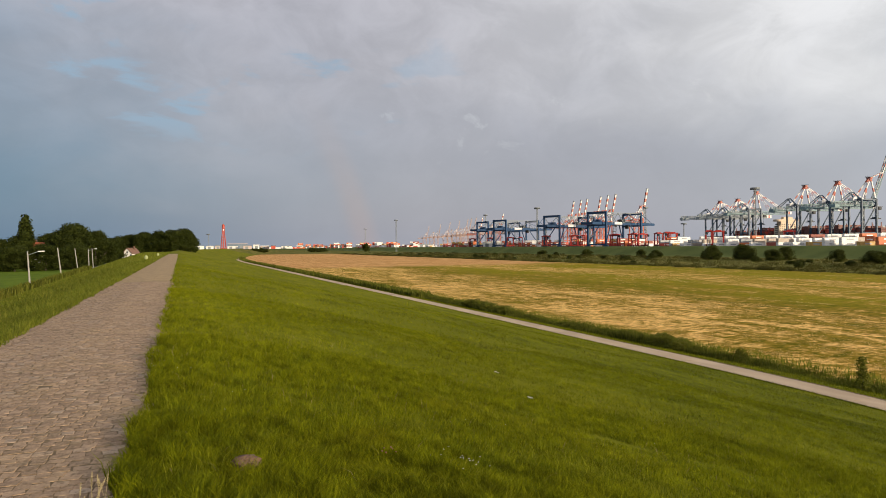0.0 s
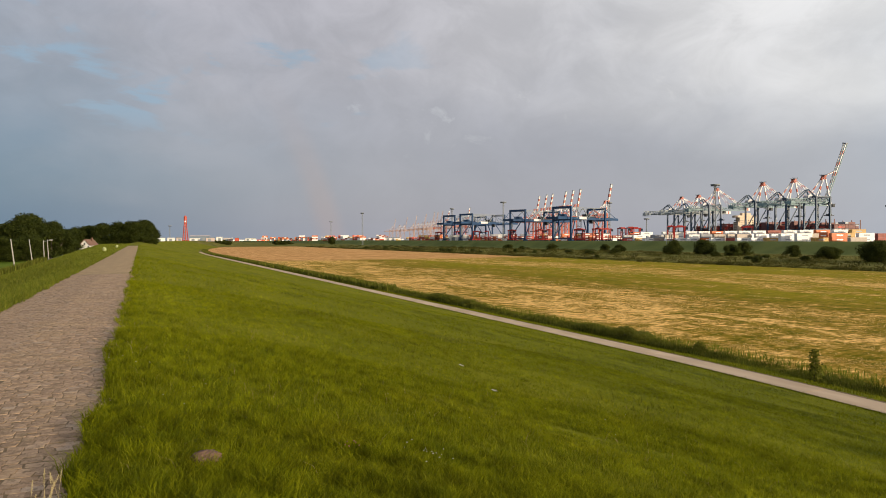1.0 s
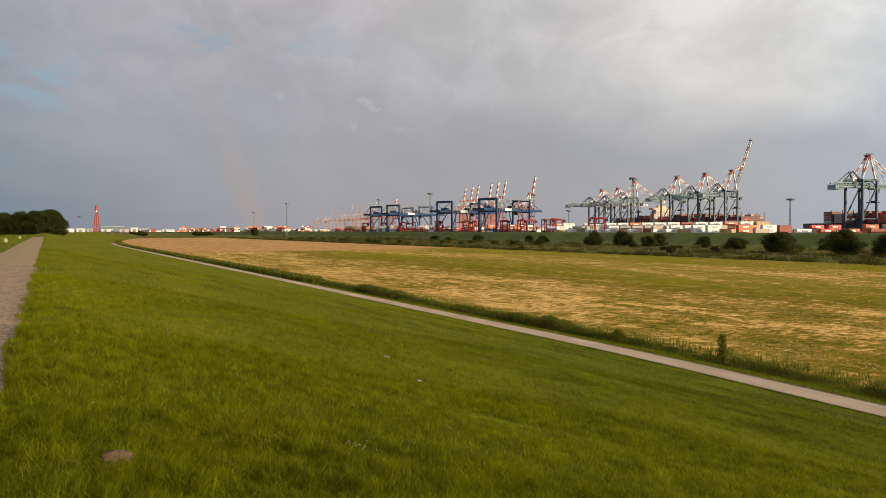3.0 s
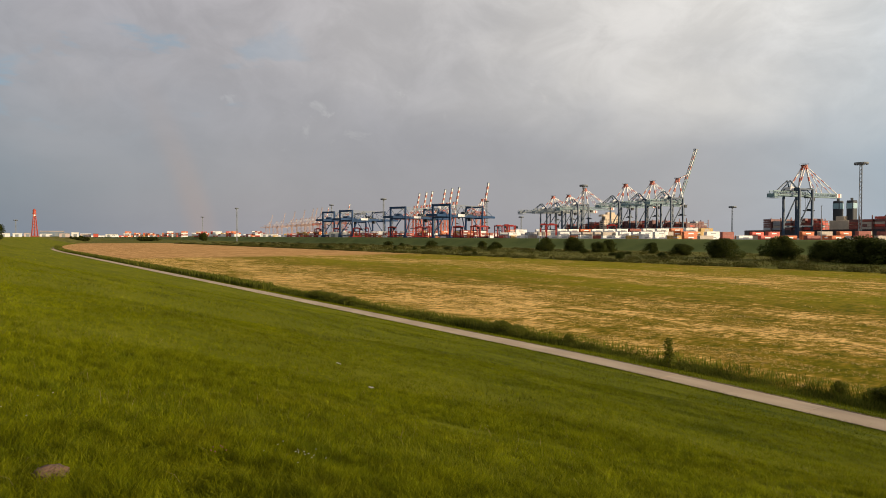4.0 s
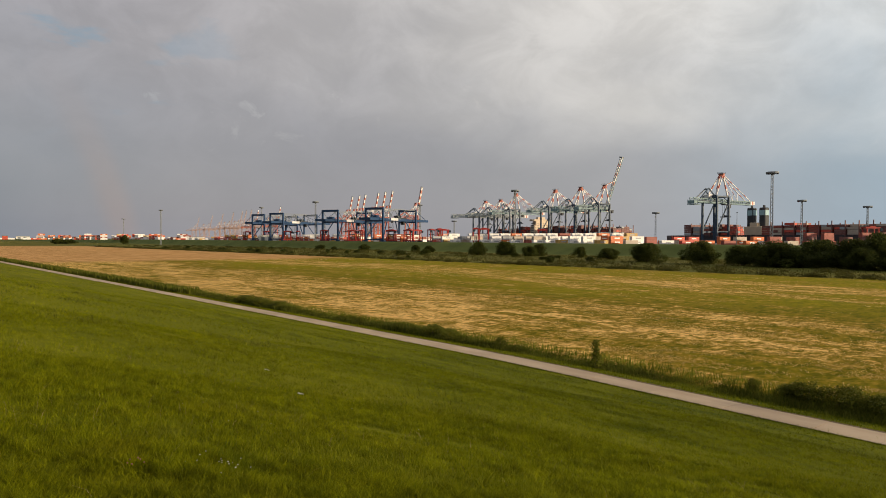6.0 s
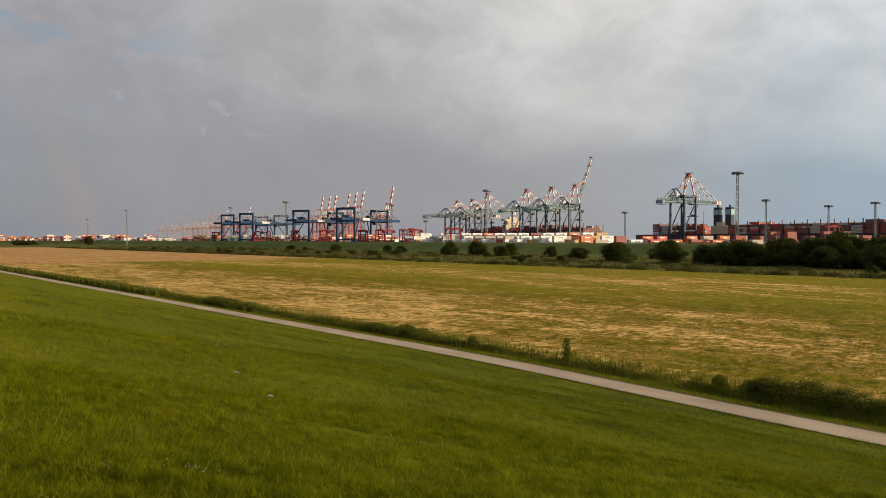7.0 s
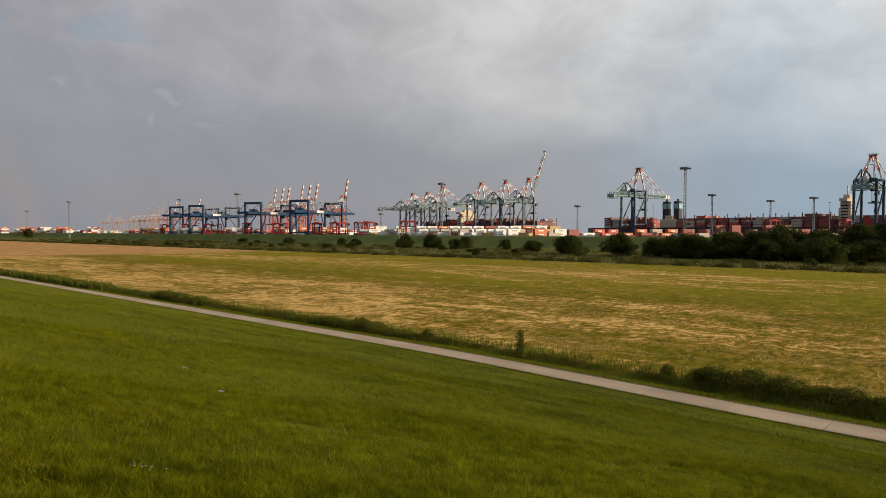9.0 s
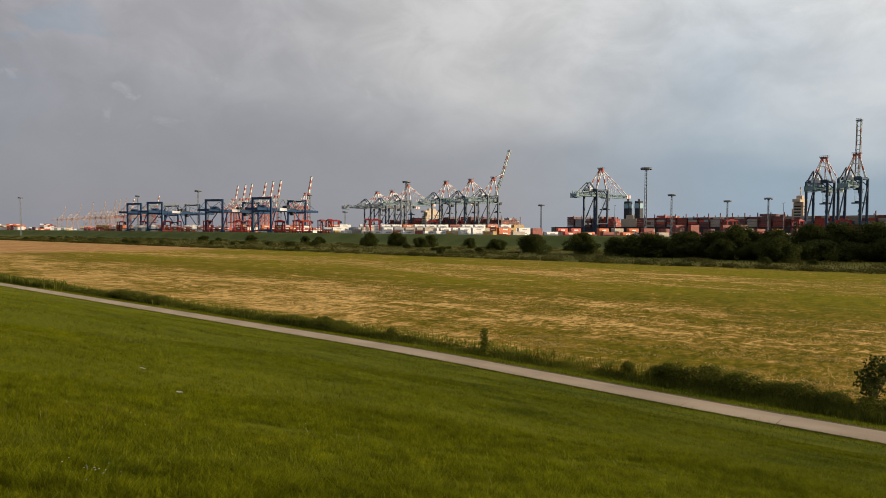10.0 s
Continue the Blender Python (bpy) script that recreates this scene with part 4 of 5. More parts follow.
    for f in funnels:
        bm = bmesh.new()
        box(bm, (-9, f * half - 12, 13), (9, f * half + 12, 24), 0, 0.4)
        box(bm, (-6, f * half - 5, 24), (6, f * half + 6, 29), 0, 0.3)
        part("engine_casing", bm, CREAM, root, "cream engine casing below the funnels")
        for sx in (-1, 1):
            bm = bmesh.new()
            c = (2.0 - sx * 1.5, f * half + sx * 7.4)
            box(bm, (c[0] - 4.4, c[1] - 4.2, 13), (c[0] + 4.4, c[1] + 4.2, 48), 0, 0.9)
            box(bm, (c[0] - 4.5, c[1] - 4.3, 37.5), (c[0] + 4.5, c[1] + 4.3, 45.5), 1, 0.7)
            for dx in (-1.6, 0, 1.6):
                tube(bm, (c[0] + dx, c[1], 48), (c[0] + dx, c[1], 51), 0.6, seg=8)
            part("funnel", bm, [DARK, FUNNEL_BLUE], root, "black funnel with pale teal band")
    return root


ship("container_ship", "laden container ship with maroon cargo and twin black funnels", 58.7, 88.5, [4, 4, 5, 4], ["rust red", "brown", "brown", "brown", "brown", "beige", "beige", "grey", "rust red", "bright red"], [-0.434], [0.428], 7.0)
ship("container_ship", "container ship with cream bridge house moored under the cranes", 44.2, 55.6, [5, 6, 5, 4], ["brown", "grey", "rust red", "brown", "brown", "bright red"], [0.17], [], 19.0)

# ---- plants ----
def ripple(x, y, s):
    """Smooth patchiness from -1 to 1."""
    return (np.sin(x * 1.7 * s + 1.3 * np.sin(y * 0.9 * s)) + np.sin(y * 1.3 * s + 1.7 * np.sin(x * 1.1 * s + 2)) + np.sin((x + y) * 2.9 * s + 0.6)) / 3


def blades(name, x, y, length, width, lean, mat, label, seed, parent=None, sink=0.02, simple=False):
    """Grass blades at the points x, y: each bends over once and ends in a tip."""
    rnd = np.random.RandomState(seed)
    n = len(x)
    a = rnd.uniform(0, math.tau, n)
    face = np.stack([np.cos(a), np.sin(a), np.zeros(n)], 1)
    b = rnd.uniform(0, math.tau, n)
    bow = np.stack([np.cos(b), np.sin(b), np.zeros(n)], 1) * (length * lean * rnd.uniform(0.3, 1.4, n))[:, None]
    foot = np.stack([x, y, ground_z(x, y) - sink], 1)
    half = face * (np.broadcast_to(width, n) * rnd.uniform(0.6, 1.2, n) / 2)[:, None]
    up_v = np.stack([np.zeros(n), np.zeros(n), length], 1)
    mid = foot + up_v * 0.6 + bow * 0.35
    tip = foot + up_v * rnd.uniform(0.8, 1.0, n)[:, None] + bow
    if simple:
        v = np.stack([foot - half, foot + half, tip], 1).reshape(-1, 3)
        ob = part_np(name, v, np.arange(n)[:, None] * 3 + np.array([[0, 1, 2]]), mat, parent)
        return tagged(ob, label, "grass", kind="stuff")
    v = np.stack([foot - half, foot + half, mid + half * 0.8, mid - half * 0.8, tip], 1).reshape(-1, 3)
    k = np.arange(n)[:, None] * 5
    ob = part_np(name, v, [k + np.array([[0, 1, 2, 3]]), k + np.array([[3, 2, 4]])], mat, parent)
    return tagged(ob, label, "grass", kind="stuff") if parent is None else ob


def fan(n, r0, r1, seed, b0=-17, b1=90):
    """Points strewn evenly over a sector of the slope."""
    rnd = np.random.RandomState(seed)
    r = np.sqrt(rnd.uniform(r0 * r0, r1 * r1, n))
    b = np.radians(rnd.uniform(b0, b1, n))
    return r * np.sin(b), r * np.cos(b), rnd


def slope_grass(n, r0, r1, l0, l1, width, lean, seed, simple=False):
    x, y, rnd = fan(n, r0, r1, seed)
    edge = -0.42 + 0.10 * ripple(x * 0, y, 1.1) + 0.05 * ripple(x * 0, y, 4.0)
    keep = (x > edge) & (x < 38.32 + 0.12 * ripple(x * 0, y, 0.9) + foot_shift(y))
    x, y = x[keep], y[keep]
    tall = 1 + 0.35 * ripple(x, y, 0.55) + 0.35 * ripple(x, y, 2.3) + 0.3 * ripple(x, y, 5.1)
    tall *= 1 + 0.25 * np.exp(-((x + 0.3) / 0.35) ** 2)
    length = np.random.RandomState(seed + 1).uniform(l0, l1, len(x)) * tall
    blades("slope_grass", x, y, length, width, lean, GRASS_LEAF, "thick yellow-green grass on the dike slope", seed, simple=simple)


slope_grass(250000, 2.2, 7, 0.05, 0.16, 0.0060, 0.8, 11)
slope_grass(270000, 7, 14, 0.05, 0.14, 0.0072, 0.9, 12)
slope_grass(420000, 14, 30, 0.04, 0.11, 0.014, 1.0, 13, True)
slope_grass(170000, 30, 75, 0.05, 0.13, 0.045, 1.2, 14, True)
slope_grass(70000, 75, 220, 0.05, 0.14, 0.12, 1.3, 15, True)


def rest_grass():
    """The slope behind and below the camera, and the inland shoulder there."""
    x, y, rnd = fan(340000, 0.0, 9, 16, -180, 180)
    keep = ((x > -0.4) | (x < -3.05)) & ~((np.hypot(x, y) > 2.2) & (np.degrees(np.arctan2(x, y)) > -17) & (np.degrees(np.arctan2(x, y)) < 90))
    x, y = x[keep], y[keep]
    tall = 1 + 0.35 * ripple(x, y, 0.55) + 0.35 * ripple(x, y, 2.3) + 0.3 * ripple(x, y, 5.1)
    blades("slope_grass", x, y, rnd.uniform(0.05, 0.16, len(x)) * tall, 0.0085, 0.8, GRASS_LEAF, "thick yellow-green grass on the dike crest", 17, simple=True)


rest_grass()


def dark_tufts():
    """Ranker tufts in short rows along the slope."""
    rnd = np.random.RandomState(26)
    xs, ys = [], []
    spots = [(5.4, 23.5), (6.4, 25.0), (7.4, 26.5), (11.0, 26.0), (12.6, 24.5), (18.0, 22.0), (19.5, 20.0), (23.0, 15.5), (24.0, 12.0), (16.0, 14.0), (27.0, 8.0), (29.0, 6.0)]
    spots += [(rnd.uniform(2, 36), rnd.uniform(4, 70)) for i in range(46)]
    for sx, sy in spots:
        n = rnd.randint(40, 110)
        xs.append(sx + rnd.normal(0, 0.4, n))
        ys.append(sy + rnd.normal(0, 0.8, n))
    x, y = np.concatenate(xs), np.concatenate(ys)
    blades("rank_tufts", x, y, rnd.uniform(0.08, 0.22, len(x)), 0.012 + 0.0006 * np.hypot(x, y), 0.9, REED_LEAF, "darker rank grass tufts on the slope", 27)


dark_tufts()


def pale_blades():
    """Longer arching blades in loose tufts, lighter than the sward."""
    for n, r0, r1, wide, seed in ((26000, 2.4, 8, 0.0045, 28), (22000, 8, 19, 0.0075, 29), (14000, 19, 44, 0.016, 30)):
        x, y, rnd = fan(n, r0, r1, seed)
        keep = (x > -0.36) & (x < 37.6) & (ripple(x, y, 1.9) + 0.6 * ripple(x, y, 0.45) > rnd.uniform(-0.4, 0.9, n))
        x, y = x[keep], y[keep]
        blades("arching_grass", x, y, rnd.uniform(0.10, 0.19, len(x)), wide, 0.9, PALE_LEAF, "pale arching grass blades in loose tufts", seed)


pale_blades()


def dry_bits():
    x, y, rnd = fan(1500, 5.0, 16, 21)
    keep = (x > -0.3) & (ripple(x, y, 0.8) > -0.1)
    x, y = x[keep], y[keep]
    blades("dry_grass", x, y, rnd.uniform(0.10, 0.22, len(x)), 0.0045, 1.2, DRY_LEAF, "dry bent straw stalks among the slope grass", 22)


def seed_heads():
    """Pale grass ears on thin stalks where the verge meets the setts."""
    rnd = np.random.RandomState(25)
    x, y = rnd.uniform(-0.62, -0.36, 11), rnd.uniform(4.2, 4.9, 11)
    tall = rnd.uniform(0.12, 0.25, 11)
    foot = np.stack([x, y, ground_z(x, y)], 1)
    tip = foot + np.stack([rnd.normal(0, 0.03, 11), rnd.normal(0, 0.03, 11), tall], 1)
    bm = bmesh.new()
    for p, q in zip(foot, tip):
        tube(bm, p, q, 0.0016, 0.001, 5)
        p, q = Vector(p), Vector(q)
        for k in range(16):
            c = q + (q - p).normalized() * (k * 0.0048 - 0.02)
            a = k * 2.4
            out = Vector((math.cos(a), math.sin(a), 0.9)).normalized() * 0.012 * (1.1 - abs(k - 6) / 14)
            tube(bm, c, c + out, 0.0028, 0.0008, 4)
    tagged(part("seed_grass", bm, leafy("grass_ears", (0.42, 0.34, 0.17), (0.62, 0.52, 0.31))), "pale grass ears on thin stalks beside the path", "grass", kind="stuff")


dry_bits()
seed_heads()


def left_verge():
    rnd = np.random.RandomState(31)
    n = 90000
    y = 6 + 90 * rnd.uniform(0, 1, n) ** 1.8
    x = -2.98 - 0.12 * ripple(y * 0, y, 1.2) - rnd.uniform(0, 1, n) ** 1.4 * 9.5
    length = rnd.uniform(0.08, 0.23, n) * (1 + 0.35 * ripple(x, y, 0.7))
    blades("verge_grass", x, y, length, 0.006 + 0.00035 * y, 0.8, TALL_LEAF, "tall uncut grass and weeds on the inland shoulder", 32)
    n = 7000
    y = 7 + 80 * rnd.uniform(0, 1, n) ** 1.6
    x = -3.3 - rnd.uniform(0, 1, n) ** 0.8 * 8
    keep = ripple(x * 1.3, y, 0.9) > 0.25
    blades("verge_weeds", x[keep], y[keep], rnd.uniform(0.15, 0.5, keep.sum()), 0.016 + 0.0004 * y[keep], 0.6, REED_LEAF, "dark weed tufts in the verge grass", 36)
    n = 40000
    y = 40 + 260 * rnd.uniform(0, 1, n)
    x = -3.2 - rnd.uniform(0, 1, n) * 18
    blades("verge_grass", x, y, rnd.uniform(0.12, 0.32, n), 0.06, 0.8, TALL_LEAF, "tall uncut grass on the inland slope", 33)
    n = 9000
    y = 60 + 170 * rnd.uniform(0, 1, n)
    x = -21 - 0.02 * y - rnd.uniform(0, 2.5, n)
    keep = ripple(x * 0, y, 0.25) > -0.3
    blades("toe_weeds", x[keep], y[keep], rnd.uniform(0.6, 1.8, keep.sum()), 0.16, 0.4, REED_LEAF, "dark weeds along the inland foot of the dike", 34)


left_verge()


def track_side():
    rnd = np.random.RandomState(41)
    # short verge between the track and the reeds
    n = 50000
    y = -25 + 260 * rnd.uniform(0, 1, n) ** 1.5
    u = 40.85 + rnd.uniform(0, 4.0, n)
    blades("track_verge", u + track_shift(y), y, rnd.uniform(0.06, 0.18, n), 0.03 + 0.0004 * np.abs(y), 0.6, VERGE_LEAF, "short green verge beside the concrete track", 42)
    n = 30000
    y = -20 + 180 * rnd.uniform(0, 1, n) ** 1.4
    u = np.where(rnd.uniform(0, 1, n) < 0.6, 38.3 + rnd.normal(0, 0.11, n), 40.75 + rnd.normal(0, 0.16, n))
    blades("track_fringe", u + track_shift(y), y, rnd.uniform(0.05, 0.15, n), 0.03 + 0.0004 * np.abs(y), 0.9, GRASS_LEAF, "grass growing over the edges of the concrete track", 47, simple=True)
    # reeds and nettles, taller in clumps
    n = 110000
    y = -30 + 300 * rnd.uniform(0, 1, n) ** 1.45
    u = 43.2 + rnd.normal(2.2, 0.55, n)
    clump = np.clip(0.55 + 0.55 * ripple(y * 0, y, 0.16) + 0.35 * ripple(u, y, 0.5), 0.0, 1.4)
    keep = rnd.uniform(0, 1, n) < 0.25 + clump
    length = (0.24 + 0.74 * clump) * rnd.uniform(0.5, 1.15, n) * np.interp(y, [-30, 13, 18, 35, 48, 120, 300], [0.8, 0.75, 0.42, 0.48, 0.85, 1.0, 1.1])
    y, u, length = y[keep], u[keep], length[keep]
    blades("ditch_reeds", u + track_shift(y), y, length, 0.035 + 0.0006 * np.abs(y), 0.45, REED_LEAF, "dark green reeds and nettles in clumps along the ditch", 43, sink=0.05)
    n = 26000
    y = 120 + 550 * rnd.uniform(0, 1, n) ** 1.2
    u = 42.2 + rnd.normal(2.0, 0.9, n)
    blades("ditch_reeds", u + bend(y), y, rnd.uniform(0.5, 1.7, n), 0.26, 0.4, REED_LEAF, "far dark reed belt along the ditch", 44)
    n = 12000
    y = -30 + 220 * rnd.uniform(0, 1, n) ** 1.4
    u = 46.0 + rnd.normal(0.8, 0.9, n)
    blades("ditch_grass", u + track_shift(y), y, rnd.uniform(0.3, 0.8, n), 0.05, 0.5, TALL_LEAF, "olive tall grass at the meadow's edge", 45)


track_side()


def meadow_straw():
    """Cut straw in ragged heaps along the swaths, lying nearly flat."""
    rnd = np.random.RandomState(51)
    n = 30000
    x = 47.5 + 150 * rnd.uniform(0, 1, n) ** 1.5
    y = -25 + 330 * rnd.uniform(0, 1, n) ** 1.3
    rows = 0.5 * ripple(x * 0.8, y * 0.2, 1.0) + 0.6 * ripple(x * 0.35, y * 0.12, 0.6) + 0.6 * ripple(x * 0.9, y * 0.4, 0.35) + 0.6 * ripple(x * 0.6, y * 0.9, 1.1)
    zone = np.where(x < 88, 0.25, np.where((x > 122) & (x < 160), 0.0, -0.7))
    keep = rows + zone > rnd.uniform(-0.2, 0.8, n)
    x, y = x[keep], y[keep]
    reps = rnd.randint(8, 24, len(x))
    x, y = np.repeat(x, reps), np.repeat(y, reps)
    x = x + rnd.normal(0, 0.32, len(x))
    y = y + rnd.normal(0, 1.0, len(y))
    keep = x > 47.3
    x, y = x[keep], y[keep]
    blades("cut_straw", x, y, rnd.uniform(0.07, 0.17, len(x)), 0.05 + 0.0008 * x, 1.5, STRAW, "pale cut straw lying in ragged heaps on the meadow", 52, simple=True)
    n = 50000
    x = 47 + 150 * rnd.uniform(0, 1, n) ** 1.5
    y = -25 + 330 * rnd.uniform(0, 1, n) ** 1.3
    blades("meadow_stubble", x, y, rnd.uniform(0.04, 0.10, n), 0.07 + 0.0012 * x, 1.8, STUBBLE, "short green stubble regrowing on the meadow", 53, simple=True)


meadow_straw()


def leaf_cards(centres, radii, count, size, seed, squash=0.9):
    """Small leaf clumps over and inside a set of lobes."""
    rnd = np.random.RandomState(seed)
    pick = rnd.choice(len(centres), count, p=radii ** 2 / np.sum(radii ** 2))
    d = rnd.normal(size=(count, 3))
    d /= np.linalg.norm(d, axis=1)[:, None]
    rad = radii[pick] * rnd.uniform(0.55, 1.08, count)
    c = centres[pick] + d * rad[:, None] * np.array([1, 1, squash])
    nrm = d + rnd.normal(0, 0.6, (count, 3))
    nrm /= np.linalg.norm(nrm, axis=1)[:, None]
    t = np.cross(nrm, rnd.normal(size=(count, 3)))
    t /= np.linalg.norm(t, axis=1)[:, None]
    s = np.cross(nrm, t)
    h = (size * rnd.uniform(0.5, 1.2, count))[:, None]
    v = np.stack([c - t * h, c + s * h * 0.6 + nrm * h * 0.2, c + t * h, c - s * h * 0.6 + nrm * h * 0.2], 1).reshape(-1, 3)
    f = np.arange(count)[:, None] * 4 + np.array([[0, 1, 2, 3]])
    return v, f


def tree(name, label, category, high, wide, stem, lobes, count, size, mat, seed, column=False, group=""):
    """A tapered trunk with limbs and a ragged crown."""
    rnd = np.random.RandomState(seed)
    root = thing(name, label, category, group=group)
    cs, rs = [], []
    for i in range(lobes):
        t = (i + 0.5) / lobes
        zz = stem + (high - stem) * (0.12 + 0.8 * t if column else rnd.uniform(0.06, 0.86))
        k = (zz - stem) / (high - stem)
        spread = wide / 2 * (math.sin(math.pi * min(1, 0.26 + 0.72 * k)) if not column else (0.25 if k < 0.85 else 0.1))
        a = rnd.uniform(0, math.tau)
        r = wide * (rnd.uniform(0.07, 0.20) if not column else rnd.uniform(0.16, 0.36) * (1.1 - 0.6 * k))
        dist = max(0, spread - r * 0.3) * rnd.uniform(0.3, 1.05)
        cs.append((math.cos(a) * dist, math.sin(a) * dist, min(zz, high - r * 0.8)))
        rs.append(r)
    cs.append((0, 0, stem + (high - stem) * 0.45))
    rs.append(wide * (0.27 if not column else 0.22))
    cs, rs = np.array(cs), np.array(rs)
    bm = bmesh.new()
    r0 = max(0.05, high * 0.022)
    tube(bm, (0, 0, -0.4), (0, 0, stem + (high - stem) * 0.4), r0, r0 * 0.55, 9)
    for c, r in list(zip(cs, rs))[: min(9, lobes)]:
        tube(bm, (0, 0, max(0.1, stem * 0.7)), tuple(c), r0 * 0.45, r0 * 0.12, 6)
    part("trunk", bm, BARK, root)
    v, f = leaf_cards(cs, rs, count, size, seed + 1)
    part_np("crown", v, f, mat, root)
    return root


def put(ob, x, y, turn, sx, sz, first=False):
    m = pose(x, y, on_ground(x, y), 0, 0, turn)
    c = ob
    if first:
        c.matrix_world = m
    else:
        c = copy_thing(ob, m)
    c.scale = (sx, sx, sz)
    return c


# bushes on the marsh: bearing x, y, height, width
BUSHES = [
    (277.8, 168.1, 9.0, 15.8), (274.3, 140.3, 10.2, 14.7), (273.9, 122.2, 8.3, 13.0), (265.3, 104.6, 11.1, 19.8),
    (277.7, 93.6, 10.9, 15.3), (273.6, 82.0, 11.1, 14.9), (270.6, 70.5, 13.6, 14.6), (254.3, 54.0, 9.8, 13.0),
    (279.9, 48.6, 13.8, 14.8), (288.7, 40.6, 14.4, 17.7), (294.0, 29.3, 15.0, 17.9), (288.0, 62.0, 13.0, 17.0),
    (290.0, 16.0, 15.0, 18.0), (262.0, 74.0, 8.0, 12.0), (276.0, 112.0, 6.5, 14.0), (268.0, 98.0, 6.0, 15.0), (272.0, 88.0, 6.5, 14.0),
    (266.0, 64.0, 7.0, 14.0), (272.0, 44.0, 8.0, 16.0), (282.0, 36.0, 8.0, 16.0), (284.0, 22.0, 9.0, 16.0),
]
SHRUBS = [
    (302.3, 308.0, 9.0, 10.5), (317.2, 297.6, 9.4, 12.8), (307.5, 268.1, 7.1, 9.2), (323.9, 274.1, 7.7, 8.8),
    (311.4, 232.7, 6.4, 7.4), (295.3, 202.1, 6.2, 10.6), (340, 496, 6.2, 10.4), (342, 424, 5.7, 7.6),
    (338, 402, 5.4, 9.0), (330, 1210, 16.0, 13.0), (121, 1140, 7.5, 18), (132, 1145, 6.6, 18), (243, 1277, 8.0, 26),
    (258, 1280, 8.0, 24), (350, 590, 4.8, 9.5), (318, 330, 3.6, 6.0), (300, 360, 3.4, 7.0), (285, 260, 3.0, 5.0), (262, 190, 2.6, 4.6),
]
KINDS = [tree("bush", "dark green broadleaf bush on the salt marsh", "bush", 10, 15, 0.4, 60, 17000, 0.30, BUSH_LEAF, 61 + i, group="marsh bushes") for i in range(4)]
scatter = random.Random(64)
LOOSE = [(scatter.uniform(212, 345), 40 + 620 * scatter.random() ** 1.3, scatter.uniform(1.4, 3.4), scatter.uniform(3.0, 6.5)) for i in range(34)]
for i, (x, y, h, wd) in enumerate(BUSHES + SHRUBS + LOOSE):
    put(KINDS[i % 4], x, y, i * 73, wd / 13.4, h / 10.3, i < 4)

sapling = tree("sapling", "slim young tree among the ditch reeds", "tree", 2.5, 1.7, 0.05, 16, 800, 0.10, REED_LEAF, 71, True)
put(sapling, 44.0, 31.1, 0, 1, 1, True)
young = tree("young_tree", "small dark broadleaf tree beside the ditch", "tree", 3.6, 2.4, 0.8, 24, 1000, 0.12, BUSH_LEAF, 72)
put(young, 45.6, 4.15, 0, 1, 1, True)
shrub = tree("ditch_shrub", "low leafy shrub in the ditch reeds", "bush", 1.5, 3.4, 0.1, 34, 2600, 0.085, REED_LEAF, 73, group="ditch shrubs")
for i, (x, y, sx, sz) in enumerate([(43.9, 13.4, 1.0, 0.85), (43.7, 10.9, 1.0, 0.75), (43.9, 15.8, 0.9, 0.8), (44.2, 19.3, 0.4, 0.55), (44.0, 17.0, 0.6, 0.55), (43.8, 12.1, 0.7, 0.7), (43.7, 9.2, 0.7, 0.6), (43.4, 6.0, 0.8, 0.55), (43.3, 3.8, 0.9, 0.6), (44.4, 43.3, 0.4, 0.65), (44.3, 99, 1.5, 0.9), (44.3, 94, 1.2, 0.85), (44.1, 88, 1.2, 0.8), (44.0, 53, 0.9, 0.85), (43.8, 50, 0.8, 0.8), (43.5, 7.7, 0.9, 0.7)]):
    put(shrub, x + 1.3, y, i * 51, sx, sz, i == 0)


def marsh_scrub():
    """Low scrub: a dense belt behind the meadow and loose clumps on the marsh."""
    rnd = np.random.RandomState(81)
    pts = []
    for i in range(420):
        pts.append((202 + rnd.normal(0, 2.2), -40 + 900 * rnd.uniform(0, 1) ** 1.2, rnd.uniform(0.8, 1.9)))
    for i in range(520):
        pts.append((208 + 145 * rnd.uniform(0, 1), -60 + 1000 * rnd.uniform(0, 1) ** 1.1, rnd.uniform(0.7, 2.2)))
    c = np.array([(x, y, on_ground(x, y) + r * 0.25) for x, y, r in pts])
    v, f = leaf_cards(c, np.array([r * 1.5 for _, _, r in pts]), 120000, 0.26, 82, 0.4)
    tagged(part_np("marsh_scrub", v, f, SCRUB_LEAF), "low olive scrub and sedge on the salt marsh", "scrub", kind="stuff")
    n = 44000
    x = 198 + 150 * rnd.uniform(0, 1, n)
    y = -60 + 800 * rnd.uniform(0, 1, n)
    blades("marsh_sedge", x, y, rnd.uniform(0.3, 0.9, n), 0.18, 0.7, SCRUB_LEAF, "rough sedge tufts on the salt marsh", 83)


marsh_scrub()

# inland trees beside the dike
broad = [tree("broadleaf_tree", "tall dark green broadleaf tree beyond the inland fields", "tree", 18, 17, 0.8, 70, 18000, 0.40, TREE_LEAF, 91 + i, group="inland trees") for i in range(3)]
INLAND = [
    (-38, 286, 17, 17), (-43, 296, 15, 13), (-32, 300, 15, 14), (-58, 300, 13, 16), (-66, 296, 12, 15), (-74, 305, 13, 15), (-52, 330, 14, 18), (-80, 290, 10, 14),
    (-42, 345, 13, 16), (-33, 360, 11, 14), (-92, 300, 12, 16), (-62, 272, 9, 13), (-100, 280, 11, 16), (-44, 266, 9.5, 13), (-53, 264, 9.0, 13), (-36, 268, 9, 12),
]
